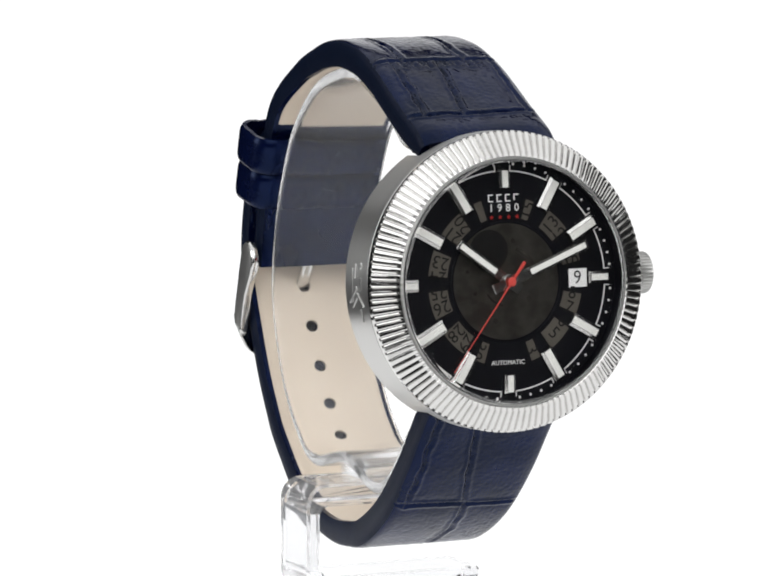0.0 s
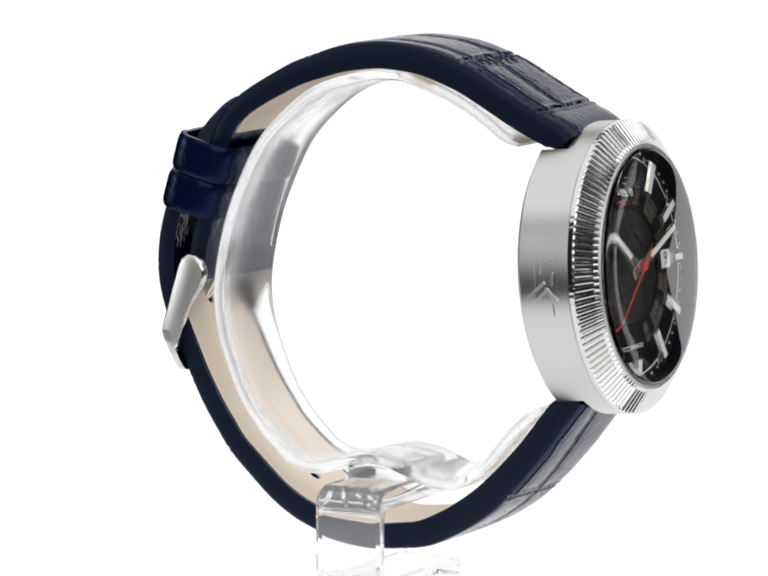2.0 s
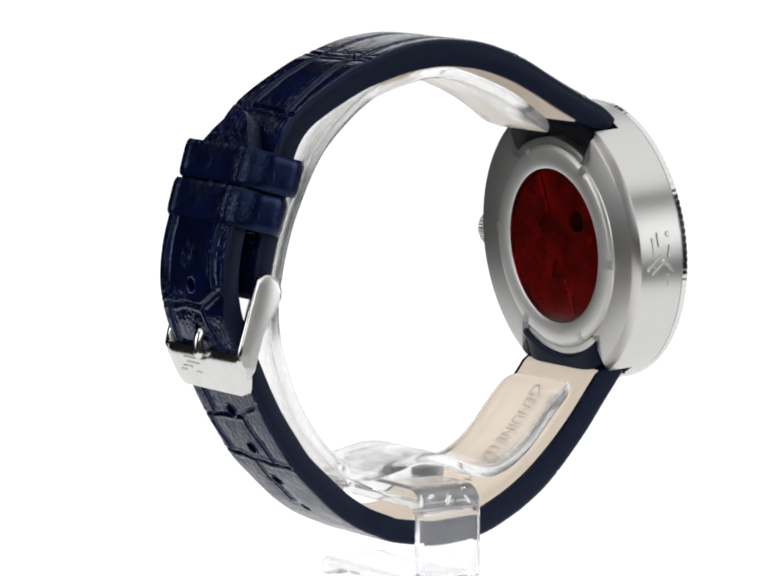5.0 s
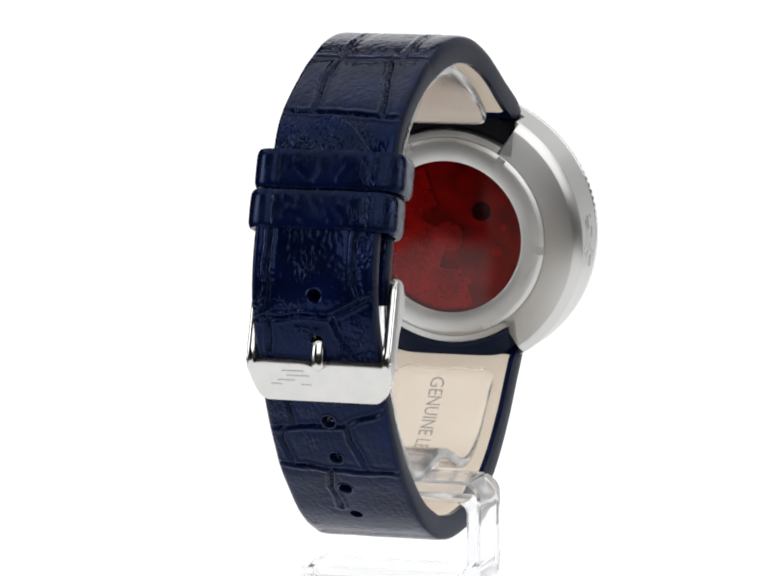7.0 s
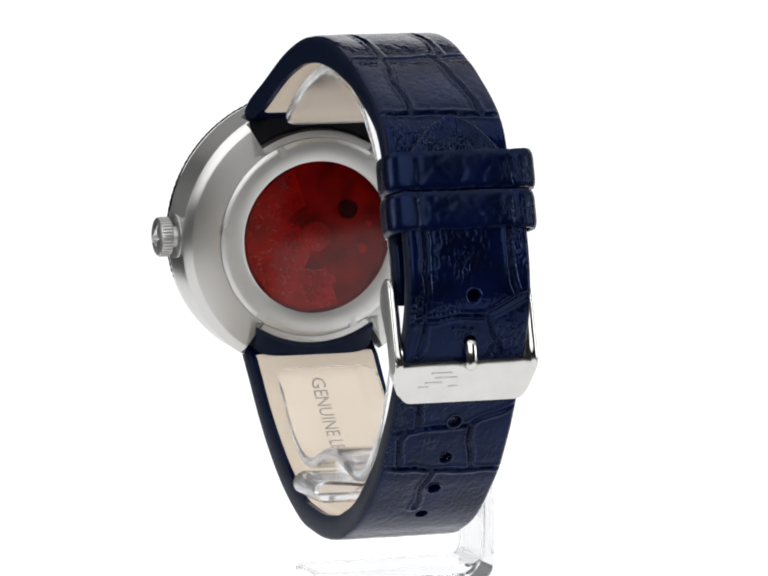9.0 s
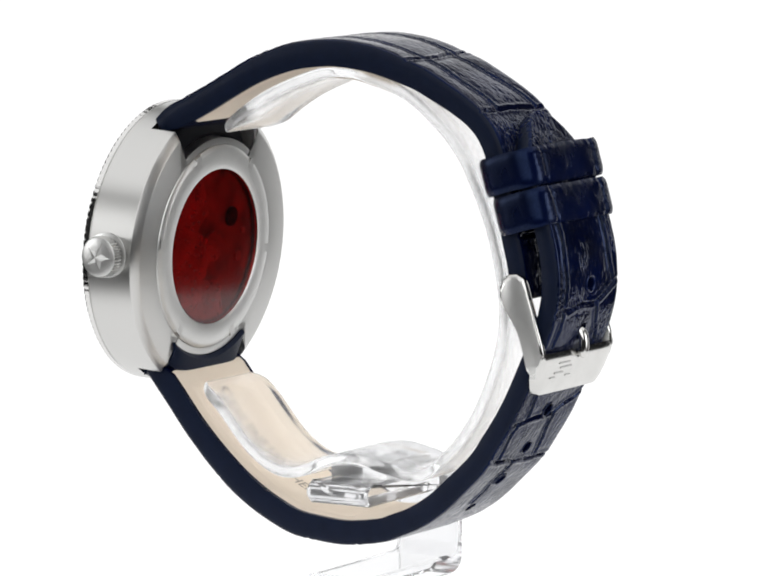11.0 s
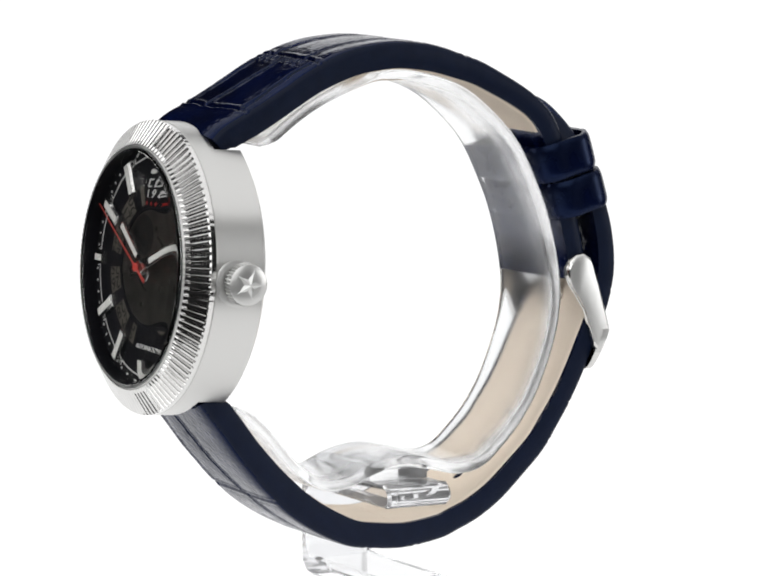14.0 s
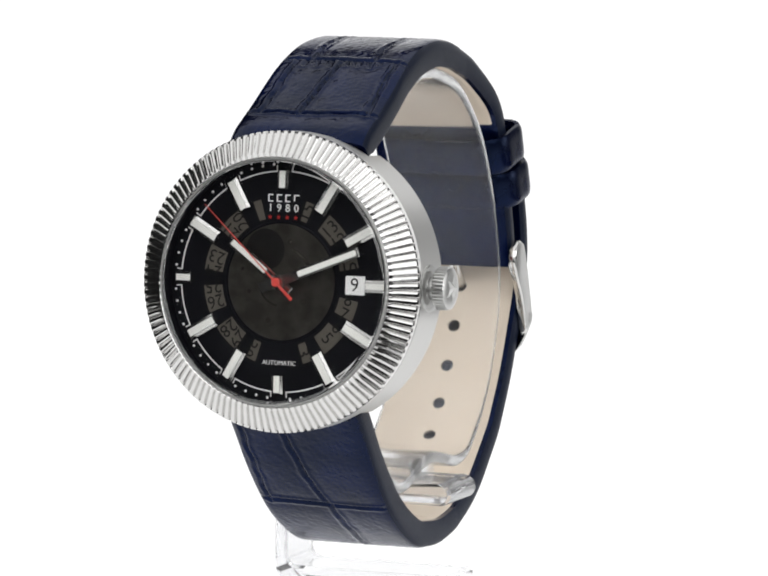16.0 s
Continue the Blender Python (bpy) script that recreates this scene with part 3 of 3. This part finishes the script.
def buckle(watch):
    """Pin buckle: two drop-shaped side arms, a broad bar and a tongue."""
    side = [(29.3, -2.2), (28.8, -1.2), (27.6, -0.6), (26.4, -0.8), (25.4, -1.6), (24.9, -2.8), (24.95, -4.0), (25.5, -5.3), (26.6, -7.0),
            (27.9, -9.1), (28.7, -11.4), (29.2, -13.4), (29.5, -14.6), (30.1, -15.3), (30.8, -15.0), (31.6, -14.0), (32.2, -12.4), (31.8, -10.6),
            (31.0, -8.0), (30.3, -5.4), (29.7, -3.6)]
    whole = []
    for sgn in (-1, 1):
        ring = lambda x, k: [(x, 28.4 + (y - 28.4) * k, -7.5 + (z + 7.5) * k) for y, z in side]
        rows = [ring(sgn * 9.6, 0.95), ring(sgn * 9.75, 1.0), ring(sgn * 10.35, 1.0), ring(sgn * 10.6, 0.97), ring(sgn * 10.75, 0.88)]
        n = len(side)
        v = [p for r in rows for p in r]
        f = [(r * n + i, r * n + (i + 1) % n, (r + 1) * n + (i + 1) % n, (r + 1) * n + i) for r in range(4) for i in range(n)]
        f += [tuple(range(n)), tuple(range(4 * n, 5 * n))]
        whole.append((v, f))
    # broad lower bar, bowed outwards, with rounded lower corners
    v, f = [], []
    nx, nz = 40, 10
    for side_ in (0, 1):
        for i in range(nx + 1):
            u = -1 + 2 * i / nx
            x = 10.8 * u
            low = -18.2 + 4.3 * max(0, (abs(u) - 0.72) / 0.28) ** 2.6
            notch = 0.55 * math.exp(-(x / 1.1) ** 2)
            hi = -12.0 - notch
            for j in range(nz + 1):
                w = j / nz
                z = low + (hi - low) * w
                y = 30.6 + 1.7 * ((z + 17.2) / 5.2) - 0.35 * (2 * w - 1) ** 4 - 0.5 * u ** 8 + 0.25
                v.append((x, y - 0.95 * side_, z))
    q = (nx + 1) * (nz + 1)
    idx = lambda s_, i, j: s_ * q + i * (nz + 1) + j
    for s_ in (0, 1):
        for i in range(nx):
            for j in range(nz):
                f.append((idx(s_, i, j), idx(s_, i + 1, j), idx(s_, i + 1, j + 1), idx(s_, i, j + 1)))
    for i in range(nx):
        f += [(idx(0, i, 0), idx(0, i + 1, 0), idx(1, i + 1, 0), idx(1, i, 0)), (idx(0, i, nz), idx(0, i + 1, nz), idx(1, i + 1, nz), idx(1, i, nz))]
    for j in range(nz):
        f += [(idx(0, 0, j), idx(0, 0, j + 1), idx(1, 0, j + 1), idx(1, 0, j)), (idx(0, nx, j), idx(0, nx, j + 1), idx(1, nx, j + 1), idx(1, nx, j))]
    whole.append((v, f))
    bk = part("buckle", mesh_of("buckle", *join(*whole), angle=40), POLISHED, watch, "polished steel pin buckle", pose(-0.4 * MM, -0.3 * MM, 0))
    bk.data.materials.append(SATIN)
    for p in bk.data.polygons:
        if abs(p.normal.x) > 0.95:
            p.material_index = 1
    # hinge bar on which the upper half is folded
    rod = moved(disc(0.6, -9.7, 9.7, 16), Matrix.Translation((0, 27.2, -3.0)) @ Matrix.Rotation(radians(90), 4, "Y"))
    part("hinge_bar", mesh_of("hinge_bar", *rod), POLISHED, bk)
    # tongue: a bent round pin that ends over the bar
    s, mid = spline([(27.4, -3.4), (29.0, -6.4), (30.8, -8.8), (32.2, -9.5), (32.75, -10.6), (32.85, -12.2), (32.6, -13.5)], 0.25)
    tan, nor = frame_of(mid)
    v, f, n = [], [], 14
    for i in range(len(s)):
        e = s[-1] - s[i]
        r = 0.82 * (math.sqrt(max(0.04, 1 - (1 - e / 0.8) ** 2)) if e < 0.8 else 1)
        for k in range(n):
            a = 2 * math.pi * k / n
            v.append((-0.3 + r * 1.1 * math.cos(a), mid[i, 0] + nor[i, 0] * r * 0.8 * math.sin(a), mid[i, 1] + nor[i, 1] * r * 0.8 * math.sin(a)))
    for i in range(len(s) - 1):
        for k in range(n):
            f.append((i * n + k, i * n + (k + 1) % n, (i + 1) * n + (k + 1) % n, (i + 1) * n + k))
    f += [tuple(range(n)), tuple(range(len(v) - n, len(v)))]
    part("tongue", mesh_of("tongue", v, f), POLISHED, bk, "polished steel tongue")
    # worn mark pressed into the bar: plain bars
    marks = [box(x, x + w, 0, 0.06, z, z + 0.22) for x, w, z in ((2.2, 3.2, -13.9), (1.4, 3.4, -14.6), (3.6, 2.6, -15.3), (5.6, 1.6, -15.9), (1.2, 1.5, -15.9))]
    for mark in marks:
        piece = ([(x, 30.85 + 1.7 * ((z + 17.2) / 5.2) + 0.03 + y - 0.35 * (2 * (z + 17.2) / 5.2 - 1) ** 4, z) for x, y, z in mark[0]], mark[1])
        part("engraved_bar", mesh_of("engraved_bar", *piece, smooth=False), SATIN, bk)
    return bk


NOTCH = (10.6, 16.4)


def case(watch):
    # rear body with the recesses for the strap
    outline = []
    for k in range(240):
        a = 2 * math.pi * k / 240
        outline.append((math.cos(a), math.sin(a)))

    def rim(radius, notch):
        pts = []
        for c, s in outline:
            x, y = radius * c, radius * s
            if abs(x) < NOTCH[0] and abs(y) > 10:
                y = math.copysign(min(abs(y), math.sqrt(notch ** 2 - x * x)), y)
            pts.append((x, y))
        return pts
    rings = [(3.25, rim(17.2, 30)), (3.25, rim(20.95, 30)), (3.15, rim(21.1, 30)), (0.0, rim(21.1, 30)),
             (0.0, rim(21.1, NOTCH[1])), (-4.1, rim(21.1, NOTCH[1])), (-4.25, rim(20.95, NOTCH[1])), (-4.95, rim(19.9, NOTCH[1])), (-5.0, rim(19.7, NOTCH[1] - 0.2)),
             (-5.0, rim(15.4, 16.4))]
    v = [(x, y, z) for z, r in rings for x, y in r]
    n = 240
    f = [(r * n + i, r * n + (i + 1) % n, (r + 1) * n + (i + 1) % n, (r + 1) * n + i) for r in range(len(rings) - 1) for i in range(n)]
    cs = part("case", mesh_of("case", v, f, angle=25), BRUSHED, watch, "brushed steel round watch case", TILT)
    # engraved mark on the flank: thin raised bars
    bars = [(-1.5, 0.3, 4.2, 0.22, 92), (-0.6, 2.0, 1.8, 0.2, 92), (1.1, 2.6, 0.8, 0.25, 0), (1.1, 2.6, 0.8, 0.25, 60), (1.1, 2.6, 0.8, 0.25, 120),
            (-1.3, -0.9, 3.2, 0.4, 35), (-0.6, -1.6, 2.8, 0.3, 35), (1.2, 0.4, 1.6, 0.4, 80), (0.9, -1.5, 2.4, 0.35, -40), (0.9, -3.4, 1.6, 0.2, 92)]
    pieces = []
    for a, y, length, w, ang in bars:
        p = box(-length / 2, length / 2, -w / 2, w / 2, 0, 0.2, 0.09)
        c, s = math.cos(radians(ang)), math.sin(radians(ang))
        pts = []
        for x, yy, z in p[0]:
            aa, up = 1.15 * (a + x * c - yy * s), 1.15 * (y + x * s + yy * c)
            th, rr = up / 21.1, 21.07 + z
            pts.append((-rr * math.cos(th), rr * math.sin(th), aa * 0.9 - 0.3))
        pieces.append((pts, p[1]))
    for p in pieces:
        part("engraved_bar", mesh_of("engraved_bar", *p, smooth=False), SATIN, cs)
    # fluted bezel
    teeth = 122
    steps = teeth * 6
    bez = [(3.27, 20.9), (3.35, 21.1), (4.1, 21.15), (4.32, 20.98), (4.92, 20.05), (5.55, 19.1), (6.2, 18.1), (6.5, 17.6), (6.4, 17.4), (3.3, 17.4)]
    depth = [0, 0, 0.10, 0.40, 0.42, 0.42, 0.40, 0.05, 0, 0]

    def flute(i, a, k):
        w = (0, 0, 0, 0.12, 1.0, 0.85)[k % 6]
        return (-depth[i] * w * 0.9, -depth[i] * w * 0.42)
    part("bezel", mesh_of("bezel", *lathe(bez, steps, flute), angle=14), FLUTED, watch, "coin-edge fluted steel bezel", TILT)
    # toothed inner ring
    inner = [(6.4, 17.42), (6.66, 17.32), (6.68, 17.12), (6.0, 17.08), (6.0, 17.4)]

    def rope(i, a, k):
        return ((0.08, 0.05) if i in (0, 1) and k % 4 < 2 else (0, 0))
    part("rehaut", mesh_of("rehaut", *lathe(inner, 560, rope), angle=30), SATIN, watch, "steel inner ring with fine teeth", TILT)
    flange = [(5.86, 17.35), (5.86, 16.95), (3.15, 16.8), (3.15, 17.35)]
    part("inner_flange", mesh_of("inner_flange", *lathe(flange, 120), angle=30), BLACK, watch, "black inner flange round the dial", TILT)
    # box crystal: a short upright wall, a rounded shoulder and a low dome, hollow beneath
    dome = lambda r, top, sag: top - sag * (r / 17.0) ** 2
    outer = [(dome(r, 7.6, 0.8), r) for r in (0.02, 3, 6, 9, 12, 14, 15.6, 16.5)]
    outer += [(6.8, 16.85), (6.7, 17.02), (6.5, 17.06), (5.9, 17.06)]
    under = [(5.9, 16.6)] + [(dome(r, 6.25, 0.5), r) for r in (15, 12, 9, 6, 3, 0.02)]
    cr = part("crystal", mesh_of("crystal", *lathe(outer + under, 128), angle=50), CRYSTAL, watch, "domed clear crystal", TILT)
    cr.visible_shadow = False
    # crown
    teeth = 36
    prof = [(21.0, 1.6), (22.1, 1.6), (22.1, 2.75), (22.35, 3.05), (23.6, 3.05), (23.9, 2.9), (24.05, 2.6), (24.2, 1.6), (24.25, 0.02)]

    def knurl(i, a, k):
        return (0, -0.32 if i in (2, 3, 4) and k % 4 < 2 else 0)
    cm = TILT @ pose(0, 0.05 * MM, -0.4 * MM, 0, 90, 0)
    cn = part("crown", mesh_of("crown", *lathe(prof, teeth * 4, knurl, closed=False), angle=30), SATIN, watch, "knurled steel winding crown", cm)
    star = []
    for k in range(5):
        a = radians(72 * k)
        p = [(2.25 * math.cos(a), 2.25 * math.sin(a)), (0.85 * math.cos(a + 0.628), 0.85 * math.sin(a + 0.628)), (0, 0), (0.85 * math.cos(a - 0.628), 0.85 * math.sin(a - 0.628))]
        star.append(([(p[0][0], p[0][1], 24.1), (p[1][0], p[1][1], 24.24), (0, 0, 24.75), (p[3][0], p[3][1], 24.24)], [(0, 1, 2), (0, 2, 3)]))
    part("star", mesh_of("star", *join(*star), smooth=False), SATIN, cn, "raised star")
    # flared seat of the crown, cut as a shallow collar
    part("crown_seat", mesh_of("crown_seat", *lathe([(20.5, 3.2), (21.15, 3.35), (21.3, 2.9), (21.2, 1.6), (20.5, 1.6)], 48)), SATIN, cs, "", pose(0, 0, 0, 0, 90, 0))
    return cs


def dial(watch):
    z = 3.1
    base = prism([(17.1 * math.cos(a), 17.1 * math.sin(a)) for a in np.linspace(0, 2 * math.pi, 96, endpoint=False)], z - 0.5, z)
    d = part("dial", mesh_of("dial", *base), BLACK, watch, "black watch dial with smoked windows", TILT)
    part("smoked_centre", mesh_of("smoked_centre", *disc(8.1, z, z + 0.05, 72)), SMOKE, d, "round smoked centre window")
    part("window_ring", mesh_of("window_ring", *lathe([(z, 8.1), (z + 0.12, 8.1), (z + 0.12, 8.35), (z, 8.5)], 96)), BLACK, d)
    # shapes of the movement under the smoked centre
    bits = [sector(4.5, 5.0, 20, 60, z + 0.05, z + 0.09), sector(3.2, 3.5, 190, 240, z + 0.05, z + 0.09)]
    bits += [disc(r, z + 0.05, z + 0.1, 16, 0, x, y) for r, x, y in ((0.45, 3.4, -2.6), (0.3, -4.8, -1.5), (0.35, 1.2, 5.6), (0.3, 5.4, 2.0), (0.4, -1.8, -5.4), (0.25, -5.9, 1.6))]
    part("movement_bits", mesh_of("movement_bits", *join(*bits)), DIM_PARTS, d, "dim movement parts behind smoked glass")
    part("dark_lobe", mesh_of("dark_lobe", *disc(2.9, z + 0.05, z + 0.085, 40, 0, -2.5, 4.4)), DARK_SMOKE, d)
    # smoked arcs over the date disc, with its digits
    arcs = [(17, 23), (36, 54), (66, 78), (101, 115), (126, 145), (155, 162), (198, 205), (215, 235), (246, 265), (276, 294), (306, 325), (337, 343)]
    for a0, a1 in arcs:
        part("date_arc", mesh_of("date_arc", *sector(9.0, 11.8, a0, a1, z, z + 0.05)), GREY_DISC, d)
    step = 360 / 31
    for k in range(31):
        day = k + 1
        ang = 90 - (day - 9) * step
        a = ang % 360
        if day == 9 or not any(a0 - 2 < a < a1 + 2 for a0, a1 in arcs):
            continue
        words = lettering(str(day), 2.6)
        m = Matrix.Rotation(radians(90 - ang), 4, "Z") @ Matrix.Translation((10.4, 0, z + 0.07))
        part("date_digit", mesh_of("date_digit", *moved(words, m), smooth=False), DIGIT, d)
    win = part("date_window", mesh_of("date_window", *box(9.7, 12.5, -1.3, 1.3, z, z + 0.07)), WHITE, d, "white date window")
    part("date_digit", mesh_of("date_digit", *moved(lettering("9", 2.7), Matrix.Translation((11.05, 0, z + 0.09))), smooth=False), DIGIT, win)
    # applied hour markers with a faceted ridge
    for h in range(12):
        a = 30 * h
        r0, r1, w = (12.8, 15.6, 0.82) if h % 3 == 0 else (11.2, 15.9, 0.95)
        if h == 3:
            r0, r1 = 12.7, 15.7
        if h == 9:
            r0, r1 = 13.4, 16.0
        v = [(-w, r0, z), (w, r0, z), (w, r1, z), (-w, r1, z), (-w, r0 + 0.1, z + 0.55), (w, r0 + 0.1, z + 0.55), (w, r1 - 0.1, z + 0.55), (-w, r1 - 0.1, z + 0.55),
             (-w * 0.6, r0 + 0.2, z + 0.78), (w * 0.6, r0 + 0.2, z + 0.78), (w * 0.6, r1 - 0.2, z + 0.78), (-w * 0.6, r1 - 0.2, z + 0.78)]
        f = [(0, 1, 5, 4), (1, 2, 6, 5), (2, 3, 7, 6), (3, 0, 4, 7), (4, 5, 9, 8), (5, 6, 10, 9), (6, 7, 11, 10), (7, 4, 8, 11), (8, 9, 10, 11), (3, 2, 1, 0)]
        m = Matrix.Rotation(radians(-a), 4, "Z")
        mk = part("hour_marker", mesh_of("hour_marker", *moved((v, f), m), smooth=False), POLISHED, d, "applied polished baton marker")
        part("lume", mesh_of("lume", *moved(box(-w * 0.54, w * 0.54, r0 + 0.25, r1 - 0.25, z + 0.78, z + 0.81), m), smooth=False), LUME, mk)
        # printed bracket of the minute track and its dots
        p = [sector(15.15, 15.32, a + 4.5, a + 25.5, z, z + 0.04), sector(15.15, 15.95, a + 4.0, a + 4.5, z, z + 0.04, 2), sector(15.15, 15.95, a + 25.5, a + 26.0, z, z + 0.04, 2)]
        part("minute_bracket", mesh_of("minute_bracket", *join(*p), smooth=False), WHITE, d)
        for k in (1, 2, 3, 4):
            b = radians(a + 6 * k)
            part("minute_dot", mesh_of("minute_dot", *disc(0.17, z, z + 0.05, 12, 0, 16.1 * math.sin(b), 16.1 * math.cos(b)), smooth=False), WHITE, d)
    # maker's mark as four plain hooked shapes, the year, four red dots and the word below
    for k in range(4):
        x = -1.95 + 1.3 * k
        hook = [box(x - 0.42, x + 0.35, 11.95, 12.12, z, z + 0.05), box(x - 0.42, x - 0.24, 11.25, 11.95, z, z + 0.05)]
        if k < 3:
            hook.append(box(x - 0.42, x + 0.35, 11.08, 11.25, z, z + 0.05))
        part("logo_shape", mesh_of("logo_shape", *join(*hook), smooth=False), WHITE, d)
        pts = []
        for q in range(10):
            rr = 0.34 if q % 2 == 0 else 0.15
            pts.append((x + rr * math.sin(radians(36 * q)), 8.95 + rr * math.cos(radians(36 * q))))
        part("red_star", mesh_of("red_star", *prism(pts, z + 0.13, z + 0.17), smooth=False), DARK_RED, d)
    for k, c in enumerate("1980"):
        part("year_digit", mesh_of("year_digit", *moved(lettering(c, 1.55, 0.02), Matrix.Translation((-1.95 + 1.3 * k, 10.2, z + 0.06))), smooth=False), WHITE, d)
    part("word", mesh_of("word", *moved(lettering("AUTOMATIC", 0.88, 0.02), Matrix.Translation((0, -11.3, z + 0.06))), smooth=False), WHITE, d, "small white printed word")


def hand(watch, name, length, tail, w, z, angle, label):
    """A baton hand: steel bar with a white inlay, dark open root."""
    v, f = join(box(-w, w, -tail, length, z, z + 0.18, 0.06), disc(1.05, z - 0.02, z + 0.2, 24, 0.05))
    ob = part(name, mesh_of(name, v, f), POLISHED, watch, label, TILT @ pose(0, 0, 0, 0, 0, -angle))
    part("inlay", mesh_of("inlay", *box(-w * 0.55, w * 0.55, length * 0.26, length - 0.35, z + 0.18, z + 0.22), smooth=False), LUME, ob, "white inlay")
    return ob


def second_hand(watch):
    z = 5.0
    needle = prism([(-0.08, 2), (-0.04, 15.2), (0.04, 15.2), (0.08, 2), (0.16, -0.5), (0.22, -3.4), (-0.22, -3.4), (-0.16, -0.5)], z, z + 0.12)
    v, f = join(needle, disc(0.62, z - 0.05, z + 0.25, 24, 0.08))
    return part("second_hand", mesh_of("second_hand", v, f), RED, watch, "thin red lacquered second hand", TILT)


def case_back(watch):
    prof = [(-4.75, 16.0), (-4.8, 15.45), (-5.15, 15.3), (-5.4, 14.9), (-5.5, 14.5), (-5.55, 12.2), (-5.4, 11.75), (-4.6, 11.7)]
    back = part("case_back", mesh_of("case_back", *lathe(prof, 160, closed=False), angle=30), SATIN, watch, "satin steel screwed case back", TILT)
    for k in range(6):
        a = radians(60 * k + 6)
        m = Matrix.Rotation(a, 4, "Z") @ Matrix.Translation((14.5, 0, 0))
        part("key_slot", mesh_of("key_slot", *moved(box(-0.7, 0.75, -0.65, 0.65, -5.52, -4.9), m), smooth=False), BRUSHED, back, "small key slot")
    # red display glass over the movement
    outer = [(-5.62 + 0.2 * (r / 11.7) ** 2, r) for r in np.linspace(0.02, 11.7, 8)]
    under = [(-5.0, r) for r in np.linspace(11.7, 0.02, 4)]
    g = part("red_glass", mesh_of("red_glass", *lathe(outer + under, 72), angle=40), REDGLASS, back, "red tinted display glass")
    g.visible_shadow = False
    plate = part("movement", mesh_of("movement", *disc(11.7, -4.2, -3.9, 64)), BRONZE, watch, "automatic movement behind red glass", TILT)
    rot = join(sector(5.2, 11.2, 20, 200, -4.75, -4.4, 40), sector(2.2, 5.2, 60, 160, -4.7, -4.45, 20), disc(2.3, -4.9, -4.3, 32))
    part("rotor", mesh_of("rotor", *rot), ROTOR, plate, "half-round winding rotor")
    for r, x, y in ((1.5, -5.2, 4.0), (0.8, -7.6, -2.2), (0.6, -2.8, -6.8), (0.7, 5.8, -7.0), (0.5, -8.6, 1.6)):
        part("screw", mesh_of("screw", *disc(r, -4.5, -4.15, 20, 0.05, x, y)), DEEP if r > 1 else ROTOR, plate)


def wristwatch():
    watch = new("wristwatch")
    tagged(watch, "steel automatic wristwatch on a navy crocodile-embossed leather strap", "wristwatch")
    case(watch)
    dial(watch)
    hand(watch, "hour_hand", 9.3, 2.2, 0.72, 4.0, 306.5, "short steel hour hand with white inlay")
    hand(watch, "minute_hand", 13.0, 2.8, 0.72, 4.5, 68.5, "long steel minute hand with white inlay")
    sec = second_hand(watch)
    case_back(watch)
    strap(watch)
    keeper(watch, "keeper_loop", (25.2, 13.6), 16, 11.1, 5.0, 2.75, 2.0, -0.5, -0.85)
    keeper(watch, "keeper_loop", (27.4, 8.1), 16, 11.0, 4.7, 2.75, 8.0, -0.5, -0.45)
    buckle(watch)
    return watch, sec


sweep_table()
room()
stand = display_stand()
watch, sec_hand = wristwatch()


# ---- what moves: the turntable's steady turn and the sweeping second hand ----
LIFT = 49.5 * MM


def motions():
    start, rate = 24.56, 19.512
    turn = [(0.5 * k, pose(0, 0, LIFT, 0, 0, start + rate * 0.5 * k)) for k in range(33)]
    walk(watch, turn)
    walk(stand, turn)
    walk(sec_hand, [(1.0 * k, TILT @ pose(0, 0, 0, 0, 0, -(217.0 + 6.0 * k))) for k in range(17)])


motions()
